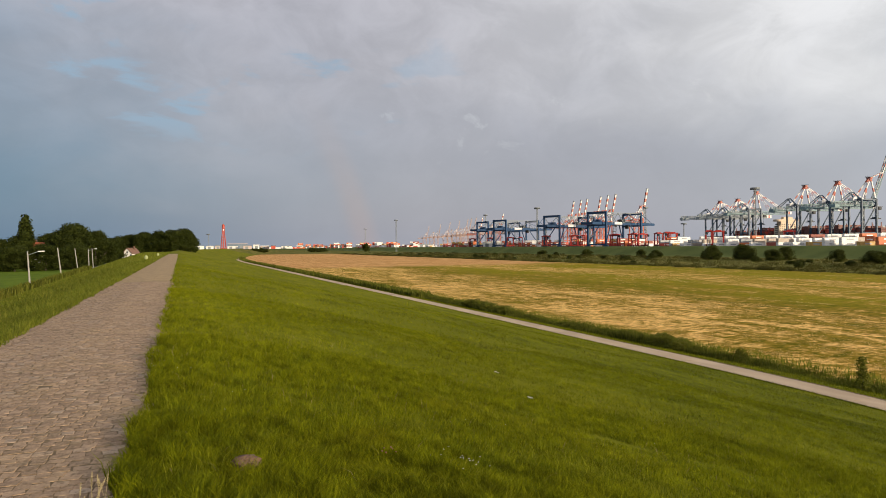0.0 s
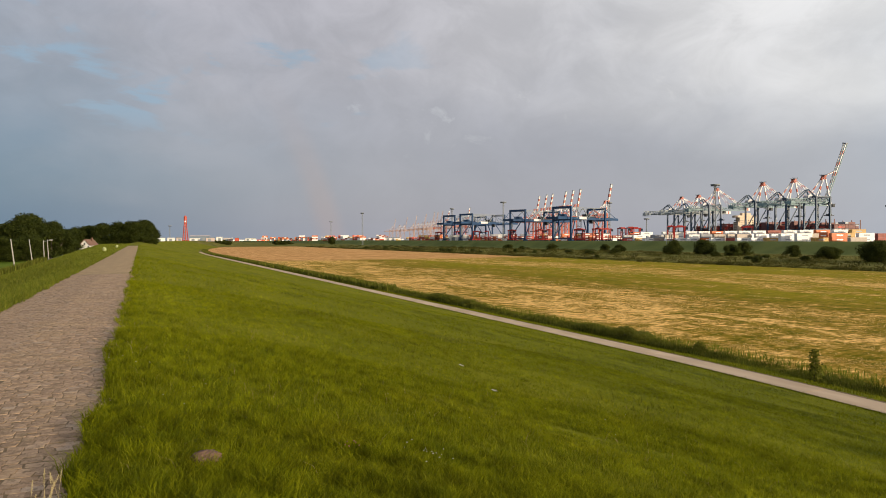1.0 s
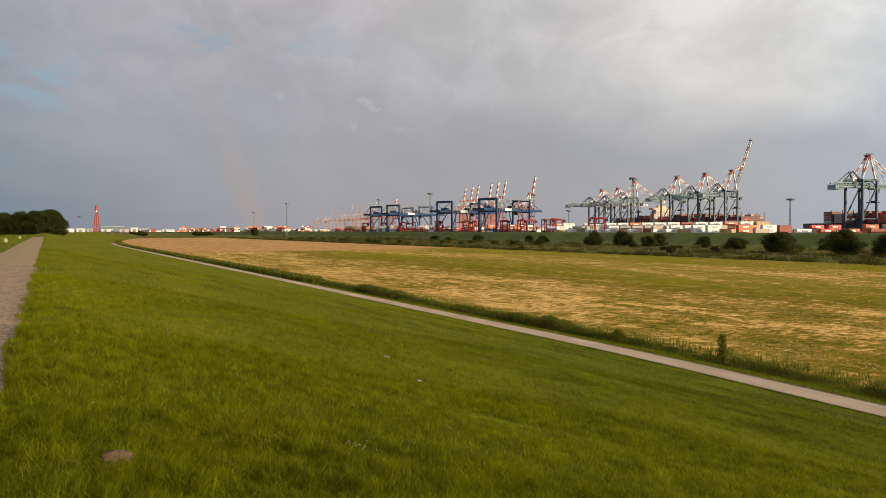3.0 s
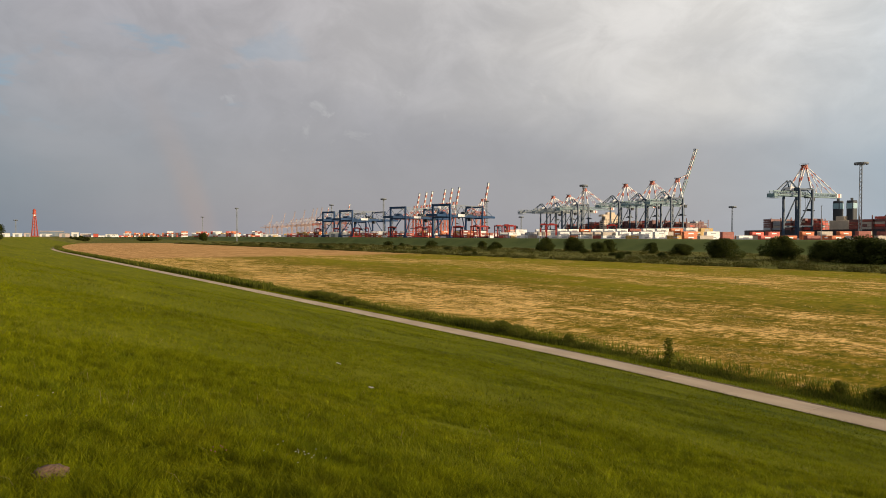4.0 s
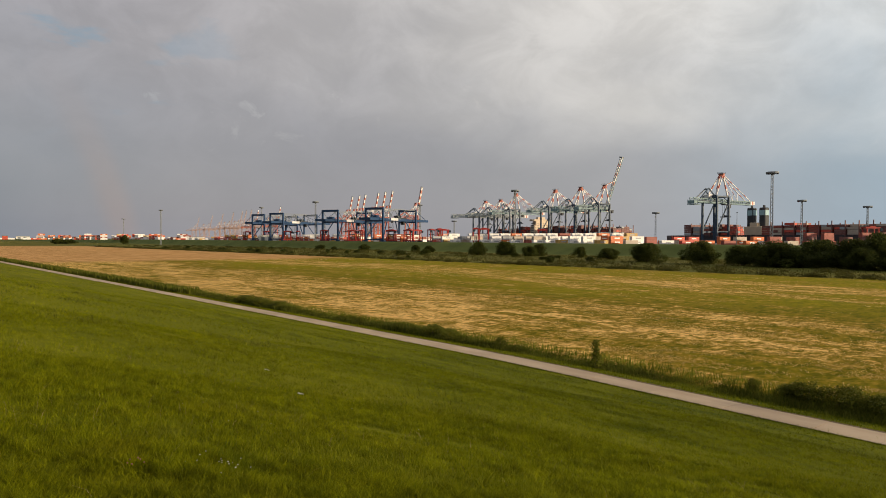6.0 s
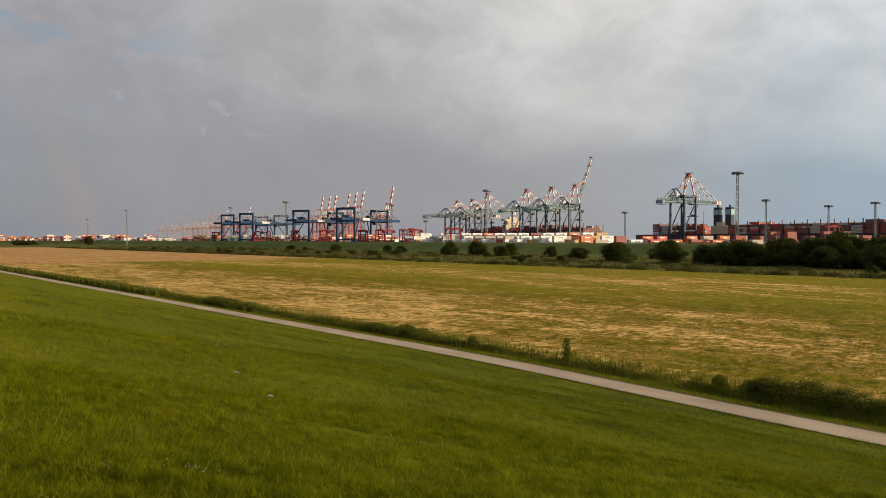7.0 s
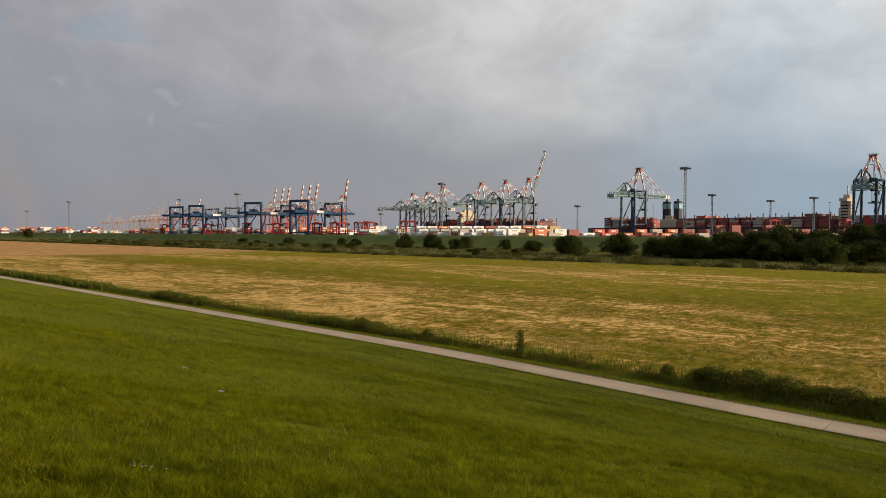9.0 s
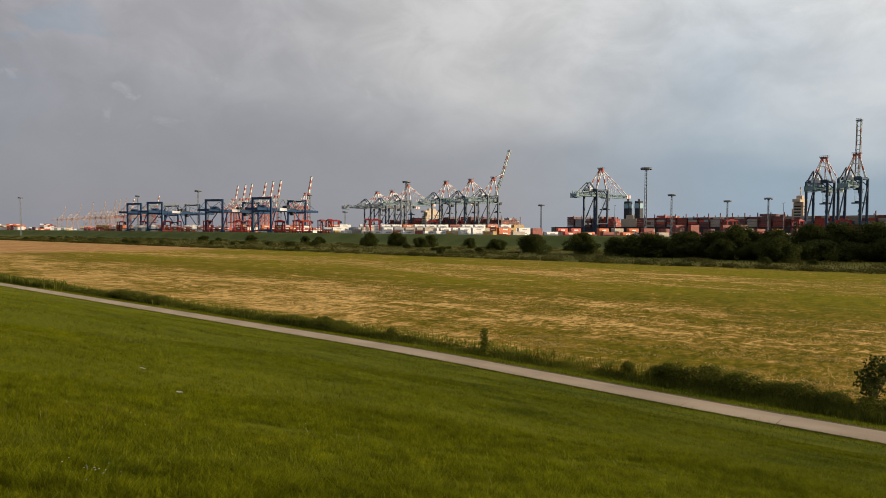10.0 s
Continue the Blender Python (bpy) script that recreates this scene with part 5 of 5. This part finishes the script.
ROW = [(-40, 500, 16, 20), (-30, 500, 17.5, 20), (-21, 490, 18, 19), (-12, 485, 16.5, 18), (-5, 480, 15, 19), (2, 485, 15, 17), (7, 490, 13, 11), (-46, 500, 13, 22)]
for i, (x, y, h, wd) in enumerate(INLAND + ROW):
    put(broad[i % 3], x, y, i * 67, wd / 16.0, h / 17.4, i < 3)
poplar = tree("poplar", "tall narrow poplar above the inland trees", "tree", 25, 10.5, 2, 30, 5600, 0.6, TREE_LEAF, 97, True)
put(poplar, -55.8, 296, 0, 1.0, 0.88, True)

# ---- beside the dike: poles, houses, car ----
POLE = painted("weathered_pole", (0.34, 0.32, 0.29), 0.8, 0.25, 1.5)
WALL = painted("white_render", (0.74, 0.72, 0.68), 0.8, 0.12, 0.6)
ROOF = painted("brown_tiles", (0.17, 0.09, 0.06), 0.8, 0.3, 1.5)
RED_ROOF = painted("red_tiles", (0.42, 0.12, 0.06), 0.8, 0.3, 1.5)


def lane_lamp(x, y, high, lean, arm):
    root = thing("street_lamp", "leaning grey pole with a short lamp arm beside the lane", "street lamp", pose(x, y, on_ground(x, y), 0, lean, 0), "lane lamps")
    bm = bmesh.new()
    tube(bm, (0, 0, -0.3), (0, 0, high), 0.17, 0.11, 8)
    part("pole", bm, POLE, root)
    if arm:
        bm = bmesh.new()
        tube(bm, (0, 0, high - 0.7), (arm * 1.8, 0, high - 0.1), 0.05, seg=6)
        part("arm", bm, GREY, root)
        bm = bmesh.new()
        box(bm, (arm * 1.8 - 0.15, -0.16, high - 0.22), (arm * 2.7, 0.16, high - 0.02), 0, 0.05)
        part("lamp_head", bm, WHITE, root)


for x, y, top, lean, arm in [(-25.4, 138.4, 1.3, -3.0, 1), (-26.2, 178.0, 2.0, -6.0, 0), (-28.8, 225.8, 1.9, -6.5, 0), (-29.0, 253.5, 1.7, -2.0, 1), (-29.2, 266.7, 1.8, -3.0, 0), (-31.0, 330.0, 2.2, 0.0, -1)]:
    lane_lamp(x, y, top - on_ground(x, y), lean, arm)


def house(x, y, turn, wide, deep, eaves, ridge, roof_mat, label):
    root = thing("house", label, "house", pose(x, y, on_ground(x, y) - 0.1, 0, 0, turn))
    bm = bmesh.new()
    w2, d2 = wide / 2, deep / 2
    v = [bm.verts.new(p) for p in ((-w2, -d2, 0), (w2, -d2, 0), (w2, -d2, eaves), (0, -d2, ridge), (-w2, -d2, eaves), (-w2, d2, 0), (w2, d2, 0), (w2, d2, eaves), (0, d2, ridge), (-w2, d2, eaves))]
    for f in ((0, 1, 2, 3, 4), (9, 8, 7, 6, 5), (1, 6, 7, 2), (5, 0, 4, 9)):
        bm.faces.new([v[i] for i in f])
    part("wall", bm, WALL, root)
    for s in (-1, 1):
        bm = bmesh.new()
        slope = math.atan2(ridge - eaves, w2)
        run = math.hypot(w2, ridge - eaves) + 0.5
        r = bmesh.ops.create_cube(bm, size=1.0, matrix=Matrix.Translation((s * w2 / 2 * 1.08, 0, (eaves + ridge) / 2 + 0.02)) @ Matrix.Rotation(s * slope, 4, "Y") @ Matrix.Diagonal((run, deep + 0.9, 0.22, 1)))
        part("roof", bm, roof_mat, root)
    bm = bmesh.new()
    box(bm, (0.4, 1, ridge - 1), (1.2, 1.8, ridge + 1.1))
    part("chimney", bm, ROOF, root)
    for i, (cx, cz) in enumerate(((-2.2, 1.4), (2.2, 1.4), (0, eaves + 0.7), (-2.2, eaves - 1.0), (2.2, eaves - 1.0))):
        bm = bmesh.new()
        box(bm, (cx - 0.55, -d2 - 0.06, cz - 0.6), (cx + 0.55, -d2 + 0.05, cz + 0.7))
        win = part("window", bm, WHITE, root)
        bm = bmesh.new()
        box(bm, (cx - 0.45, -d2 - 0.09, cz - 0.5), (cx + 0.45, -d2 - 0.062, cz + 0.6))
        part("pane", bm, GLASS, win)


house(-25.3, 405, -28, 5.6, 8, 4.6, 7.6, ROOF, "white gabled house with brown tiled roof near trees")
house(-51.9, 297, 62, 4.6, 5, 7.4, 10.2, RED_ROOF, "house with red tiled roof half hidden by trees")


def car(x, y, turn, paint, label):
    root = thing("car", label, "car", pose(x, y, on_ground(x, y) + 0.05, 0, 0, turn))
    bm = bmesh.new()
    prof = [(-2.1, 0.35), (2.1, 0.35), (2.15, 0.8), (1.3, 0.95), (0.6, 1.45), (-1.2, 1.5), (-1.9, 1.0), (-2.15, 0.85)]
    a = [bm.verts.new((-0.85, p[0], p[1])) for p in prof]
    b = [bm.verts.new((0.85, p[0], p[1])) for p in prof]
    bm.faces.new(a)
    bm.faces.new(b[::-1])
    for i in range(len(prof)):
        bm.faces.new((a[i], b[i], b[(i + 1) % len(prof)], a[(i + 1) % len(prof)]))
    bmesh.ops.recalc_face_normals(bm, faces=bm.faces)
    part("body", bm, paint, root)
    for wy in (-1.3, 1.3):
        for wx in (-0.8, 0.8):
            bm = bmesh.new()
            tube(bm, (wx - 0.1, wy, 0.3), (wx + 0.1, wy, 0.3), 0.31, seg=12)
            part("wheel", bm, DARK, root)
    bm = bmesh.new()
    box(bm, (-0.87, -1.1, 1.0), (0.87, 0.55, 1.36), 0, 0.05)
    part("window", bm, GLASS, root)


car(-28.2, 365, 12, WHITE, "white car parked on the inland lane")
car(-27.2, 330, 190, GREY, "grey car parked on the inland lane")

MARKER = painted("marker_paint", (0.34, 0.37, 0.16), 0.7, 0.2, 2.0)
for x, y in [(-4.6, 105.0), (-4.3, 150.0)]:
    root = thing("marker_stone", "pale lichen-covered marker stone in the grass", "stone", pose(x, y, on_ground(x, y)), "dike markers")
    bm = bmesh.new()
    bmesh.ops.create_icosphere(bm, subdivisions=2, radius=0.3, matrix=Matrix.Translation((0, 0, 0.35)) @ Matrix.Diagonal((0.9, 0.9, 1.1, 1)))
    for v in bm.verts:
        v.co *= 1 + 0.12 * noise.noise(v.co * 3)
    part("stone", bm, MARKER, root)


# ---- small things on the slope ----
def molehill():
    bm = bmesh.new()
    bmesh.ops.create_icosphere(bm, subdivisions=4, radius=1.0, matrix=Matrix.Diagonal((0.115, 0.10, 0.065, 1)))
    for v in bm.verts:
        v.co *= 1 + 0.22 * noise.noise(v.co * 18) + 0.16 * noise.noise(v.co * 55)
    ob = part("molehill", bm, painted("crumbly_soil", (0.135, 0.078, 0.048), 0.95, 0.4, 12.0))
    ob.location = (0.47, 5.40, on_ground(0.47, 5.40) + 0.055)
    tagged(ob, "small mound of crumbly brown soil in the grass", "molehill")


molehill()


def litter(x, y, size, turn):
    bm = bmesh.new()
    n = 6
    vs = [[bm.verts.new((i / n * size - size / 2, j / n * size * 0.6, 0.012 * noise.noise(Vector((i * 0.9, j * 0.9, x))) + 0.015 * math.sin(i))) for j in range(n + 1)] for i in range(n + 1)]
    for i in range(n):
        for j in range(n):
            bm.faces.new((vs[i][j], vs[i + 1][j], vs[i + 1][j + 1], vs[i][j + 1]))
    r = bmesh.ops.solidify(bm, geom=bm.faces[:], thickness=0.003)
    ob = part("paper_scrap", bm, WHITE)
    ob.matrix_world = pose(x, y, on_ground(x, y) + 0.12, 0, 12, turn)
    tagged(ob, "crumpled white paper scrap lying on the grass", "litter", "slope litter")


litter(6.49, 11.37, 0.15, 40)
litter(7.41, 14.75, 0.12, 10)


def flowers():
    rnd = np.random.RandomState(101)
    spots = [(2.45, 5.80, 9, 0.22), (2.52, 5.55, 7, 0.16), (0.6, 7.2, 4, 0.8), (-0.2, 9.6, 5, 0.3), (3.9, 8.0, 4, 1.2), (8.0, 9.0, 6, 2.5), (-4.0, 15.5, 16, 1.6)]
    white, gold = [], []
    for sx, sy, n, spread in spots:
        for i in range(n):
            white.append((sx + rnd.normal(0, spread * 0.5), sy + rnd.normal(0, spread * (0.5 if sx > -1 else 1.6))))
    petal = painted("petal_white", (0.78, 0.77, 0.72), 0.6, 0.1, 5.0)
    bm = bmesh.new()
    for x, y in white:
        z = on_ground(x, y) + rnd.uniform(0.08, 0.15)
        for k in range(6):
            a = k * math.tau / 6
            c = Vector((x + math.cos(a) * 0.005, y + math.sin(a) * 0.005, z))
            q = [bm.verts.new(c + Vector(d)) for d in ((-0.003, 0, 0), (0, -0.003, 0.002), (0.003, 0, 0), (0, 0.003, 0.002))]
            bm.faces.new(q)
    tagged(part("white_flowers", bm, petal), "tiny white flowers scattered in the slope grass", "flowers", kind="stuff")
    bm = bmesh.new()
    for i in range(6):
        x, y = 1.80 + rnd.normal(0, 0.05), 5.82 + rnd.normal(0, 0.06)
        z = on_ground(x, y)
        top = z + rnd.uniform(0.13, 0.20)
        bmesh.ops.create_icosphere(bm, subdivisions=1, radius=0.008, matrix=Matrix.Translation((x + 0.01, y, top - 0.04)))
    tagged(part("clover_heads", bm, painted("clover_pink", (0.24, 0.105, 0.075), 0.7, 0.2, 8.0)), "dull pink clover heads in the grass", "flowers", kind="stuff")


flowers()


# ---- far left: beacon tower, sheds ----
def beacon(x, y, high):
    root = thing("beacon_tower", "red lattice beacon tower with white lantern band", "tower", pose(x, y, on_ground(x, y)))
    bm = bmesh.new()
    wide = high * 0.10
    corner = lambda t, k: Vector(((1 if k in (0, 3) else -1) * wide * (1 - 0.72 * t), (1 if k < 2 else -1) * wide * (1 - 0.72 * t), t * high * 0.86))
    for k in range(4):
        beam(bm, corner(0, k), corner(1, k), 0.7)
        for i in range(8):
            beam(bm, corner(i / 8, k), corner((i + 1) / 8, (k + 1) % 4), 0.35)
            beam(bm, corner(i / 8, k), corner(i / 8, (k + 1) % 4), 0.3)
    part("lattice_shaft", bm, RED, root)
    bm = bmesh.new()
    tube(bm, (0, 0, 0), (0, 0, high * 0.86), 0.8, 0.6, 10)
    part("stair_shaft", bm, RED, root)
    bm = bmesh.new()
    tube(bm, (0, 0, high * 0.78), (0, 0, high * 0.84), 1.9, seg=12)
    part("lantern_band", bm, WHITE, root, "white lantern band")
    bm = bmesh.new()
    tube(bm, (0, 0, high * 0.86), (0, 0, high * 0.88), 2.6, seg=12)
    tube(bm, (0, 0, high * 0.88), (0, 0, high * 0.97), 2.0, seg=12)
    tube(bm, (0, 0, high * 0.97), (0, 0, high * 1.03), 2.4, 0.5, seg=12)
    part("lantern", bm, RED, root)


def polar_ground(b, d):
    x, y = polar(b, d)
    return x, y, on_ground(x, y)


x, y, z = polar_ground(3.38, 1050)
beacon(x, y, 36.0 + EYE - z - 1.0)


def shed(b, d, wide, high, wall, roof, label):
    x, y, z = polar_ground(b, d)
    z = -1.2
    root = thing("warehouse", label, "building", pose(x, y, z, 0, 0, -b), "terminal sheds")
    low = EYE - z
    bm = bmesh.new()
    box(bm, (-wide / 2, -10, 0), (wide / 2, 10, high + low - 1.0), 0, 0.1)
    part("wall", bm, wall, root)
    bm = bmesh.new()
    box(bm, (-wide / 2 - 0.4, -10.4, high + low - 1.0), (wide / 2 + 0.4, 10.4, high + low), 0, 0.2)
    part("roof", bm, roof, root)
    for i in range(int(wide / 9)):
        bm = bmesh.new()
        x0 = -wide / 2 + 3 + i * 9
        box(bm, (x0, -10.15, 0), (x0 + 4.5, -10.0, low + high * 0.45))
        part("door", bm, GREY, root)


SHED_W = painted("shed_white", (0.68, 0.66, 0.62), 0.7, 0.15, 0.1)
SHED_P = painted("shed_pink_grey", (0.50, 0.40, 0.36), 0.7, 0.15, 0.1)
SHED_D = painted("shed_slate", (0.16, 0.20, 0.25), 0.7, 0.15, 0.1)
for b, d, wide, high, wall, roof, label in [
    (1.5, 1150, 14, 4.0, SHED_W, SHED_D, "low white shed behind the dike"), (2.3, 1180, 12, 3.2, SHED_W, SHED_W, "small white shed behind the dike"), (2.9, 1240, 9, 4.4, SHED_P, SHED_D, "small pinkish store behind the dike"),
    (4.5, 1250, 34, 7.2, SHED_D, SHED_P, "slate hall with a pale flat roof"), (4.1, 1120, 16, 3.2, SHED_W, SHED_D, "white shed with a slate roof"), (5.3, 1100, 13, 3.6, SHED_P, SHED_D, "pinkish shed with a slate roof"),
    (6.0, 1150, 10, 4.6, SHED_W, SHED_W, "white cold store behind the dike"), (6.7, 1180, 15, 2.8, SHED_P, SHED_W, "long low pale shed"), (7.4, 1150, 7, 3.4, RED, SHED_D, "small red terminal shed"),
    (8.5, 1450, 22, 3.2, SHED_W, SHED_D, "long low pale shed"), (9.6, 1500, 14, 4.2, SHED_P, SHED_W, "pale store at the far yard"), (12.2, 1600, 60, 2.5, SHED_W, SHED_D, "long low pale shed far off"), (26.3, 900, 24, 5.0, SHED_W, SHED_W, "white yard office behind the bank"), (20.5, 1150, 26, 3.0, SHED_W, SHED_D, "low pale yard office"),
]:
    shed(b, d, wide, high, wall, roof, label)


# ---- straddle carriers and yard lamps ----
def straddle_carrier():
    root = thing("straddle_carrier", "red straddle carrier on tall legs among the containers", "carrier", group="straddle carriers")
    for sx in (-1, 1):
        for y in (-4, 4):
            bm = bmesh.new()
            beam(bm, (sx * 2.3, y, 1), (sx * 2.3, y, 12), 0.7, 0.8)
            part("leg", bm, CARRIER, root)
        bm = bmesh.new()
        beam(bm, (sx * 2.3, -5.5, 1.5), (sx * 2.3, 5.5, 1.5), 0.8, 1.0)
        part("bogie_beam", bm, CARRIER, root)
        for y in (-4.6, -1.6, 1.6, 4.6):
            bm = bmesh.new()
            tube(bm, (sx * 2.3 - 0.35, y, 0.75), (sx * 2.3 + 0.35, y, 0.75), 0.75, seg=12)
            part("wheel", bm, DARK, root)
        bm = bmesh.new()
        beam(bm, (sx * 2.3, -5, 12), (sx * 2.3, 5, 12), 0.7, 1.0)
        part("top_rail", bm, CARRIER, root)
    bm = bmesh.new()
    box(bm, (-2.0, -2.4, 12.3), (2.0, 2.0, 13.2), 0, 0.15)
    for y in (-4.4, 4.4):
        beam(bm, (-2.6, y, 12.2), (2.6, y, 12.2), 0.8)
    part("machine_deck", bm, CARRIER, root)
    bm = bmesh.new()
    box(bm, (-2.9, -6.4, 9.6), (-1.2, -4.6, 11.8), 0, 0.1)
    part("cab", bm, GLASS, root)
    bm = bmesh.new()
    box(bm, (-1.6, -3.4, 7.4), (1.6, 3.4, 8.1))
    for dx in (-1.4, 1.4):
        for y in (-3, 3):
            beam(bm, (dx, y, 8), (dx, y, 12.2), 0.15)
    part("spreader", bm, DARK, root)
    return root


carrier = straddle_carrier()
for i, (b, d, turn) in enumerate([(44.2, 575, -40), (44.9, 572, 50), (41.0, 612, -30), (41.4, 640, 60), (36.8, 690, 30), (50.0, 620, 40), (79.4, 540, 80), (82.4, 545, 20), (31.0, 760, 10), (74.6, 530, 50), (26.2, 900, 20), (27.9, 850, 70), (28.8, 860, -30), (33.4, 730, 40), (34.2, 742, -50), (38.3, 668, 15), (39.0, 676, 70), (40.3, 640, -20), (24.6, 960, 40)]):
    x, y, z = polar_ground(b, d)
    if i == 0:
        carrier.matrix_world = pose(x, y, z, 0, 0, turn)
    else:
        copy_thing(carrier, pose(x, y, z, 0, 0, turn))


def yard_lamp(b, d, high):
    x, y, z = polar_ground(b, d)
    root = thing("yard_lamp", "slim grey lamp post with a short double arm", "street lamp", pose(x, y, z, 0, 0, 30), "bank lamps")
    bm = bmesh.new()
    tube(bm, (0, 0, -0.2), (0, 0, high), 0.22, 0.13, 8)
    part("pole", bm, GREY, root)
    for s in (-1, 1):
        bm = bmesh.new()
        beam(bm, (0, 0, high - 0.2), (s * 2.0, 0, high + 0.1), 0.14)
        box(bm, (s * 2.0 - 0.6, -0.25, high), (s * 2.0 + 0.6, 0.25, high + 0.25), 0, 0.05)
        part("lamp_arm", bm, GREY, root)


for b, d, high in [(52.8, 520, 16), (65.6, 425, 19), (43.9, 540, 12), (78.4, 470, 22), (35.0, 700, 16)]:
    yard_lamp(b, d, high)

# the river beyond the quay
WATER = material("river_water", lambda n: surface(n, rgb(0.10, 0.12, 0.13), 0.12, 0.0, n.noise(n.add("ShaderNodeNewGeometry").outputs["Position"], 0.4, 5.0), 0.3, 0.2, 0.5))
bm = bmesh.new()
vs = [bm.verts.new(p) for p in ((QUAY_X + 12.6 - QUAY_SLOPE * 2500, -2500, -5.5), (4900, -2500, -5.5), (4900, 4900, -5.5), (QUAY_X + 12.6 + QUAY_SLOPE * 4900, 4900, -5.5))]
bm.faces.new(vs)
tagged(part("water", bm, WATER), "grey river water beyond the quay", "water", kind="structure")


# ---- setts of the path ----
def sett_mesh(seed):
    """A worn stone with rounded shoulders, about 16 by 12 cm."""
    r = random.Random(seed)
    bm = bmesh.new()
    j = lambda s: r.uniform(-s, s)
    low = [bm.verts.new((sx * 0.5 + j(0.03), sy * 0.5 + j(0.03), -0.5)) for sx, sy in ((-1, -1), (1, -1), (1, 1), (-1, 1))]
    corner = [(sx, sy, j(0.075), j(0.075)) for sx, sy in ((-1, -1), (1, -1), (1, 1), (-1, 1))]
    mid = [bm.verts.new((sx * 0.485 + dx, sy * 0.48 + dy, 0.985)) for sx, sy, dx, dy in corner]
    top = [bm.verts.new((sx * 0.455 + dx, sy * 0.445 + dy, 1.0 + j(0.008))) for sx, sy, dx, dy in corner]
    for a, b in ((low, mid), (mid, top)):
        for i in range(4):
            bm.faces.new((a[i], a[(i + 1) % 4], b[(i + 1) % 4], b[i]))
    bm.faces.new(top)
    me = bpy.data.meshes.new("sett")
    bm.to_mesh(me)
    bm.free()
    me.materials.append(SETT)
    return me


def lay_setts():
    rnd = random.Random(111)
    kinds = [sett_mesh(i) for i in range(10)]
    shapes = [np.array([v.co[:] for v in k.vertices]) for k in kinds]
    quads = np.array([[v for v in p.vertices] for p in kinds[0].polygons])
    loose_v, loose_f, single, total = [], [], 0, 0
    y = -6.0
    while y < 36.0:
        deep = rnd.uniform(0.10, 0.135) * (1 if y < 20 else 1.3)
        right = -0.44 + 0.05 * math.sin(y * 1.9) + rnd.uniform(-0.06, 0.03)
        x = -3.02 + rnd.uniform(-0.06, 0.06)
        while x < right:
            wide = rnd.uniform(0.085, 0.155) * (1 if y < 20 else 1.3)
            cx, cy = x + wide / 2, y + deep / 2 + rnd.uniform(-0.010, 0.010) + 0.03 * math.sin(x * 2.1 + y * 0.6)
            z = on_ground(cx, cy) - 0.0415 + rnd.uniform(-0.001, 0.001)
            turn = rnd.uniform(-9, 9)
            k = rnd.randrange(10)
            sz = rnd.uniform(0.0185, 0.0215)
            if rnd.random() < 0.997:
                if single < 300 and -2.6 < cx and y > 3.9:
                    ob = new("sett", kinds[k])
                    ob.parent = path
                    ob.matrix_world = pose(cx, cy, z, 0, 0, turn) @ Matrix.Diagonal((wide * 0.97, deep * 0.96, sz, 1))
                    single += 1
                else:
                    c, s = math.cos(radians(turn)), math.sin(radians(turn))
                    v = shapes[k] * np.array([wide * 0.97, deep * 0.96, sz])
                    v = np.stack([v[:, 0] * c - v[:, 1] * s + cx, v[:, 0] * s + v[:, 1] * c + cy, v[:, 2] + z], 1)
                    loose_v.append(v)
                    loose_f.append(quads + 12 * total)
                    total += 1
            x += wide
        y += deep
    rest = part_np("setts", np.concatenate(loose_v), np.concatenate(loose_f), SETT, path)
    tagged(rest, "worn stone setts farther along the path", kind="stuff")


lay_setts()
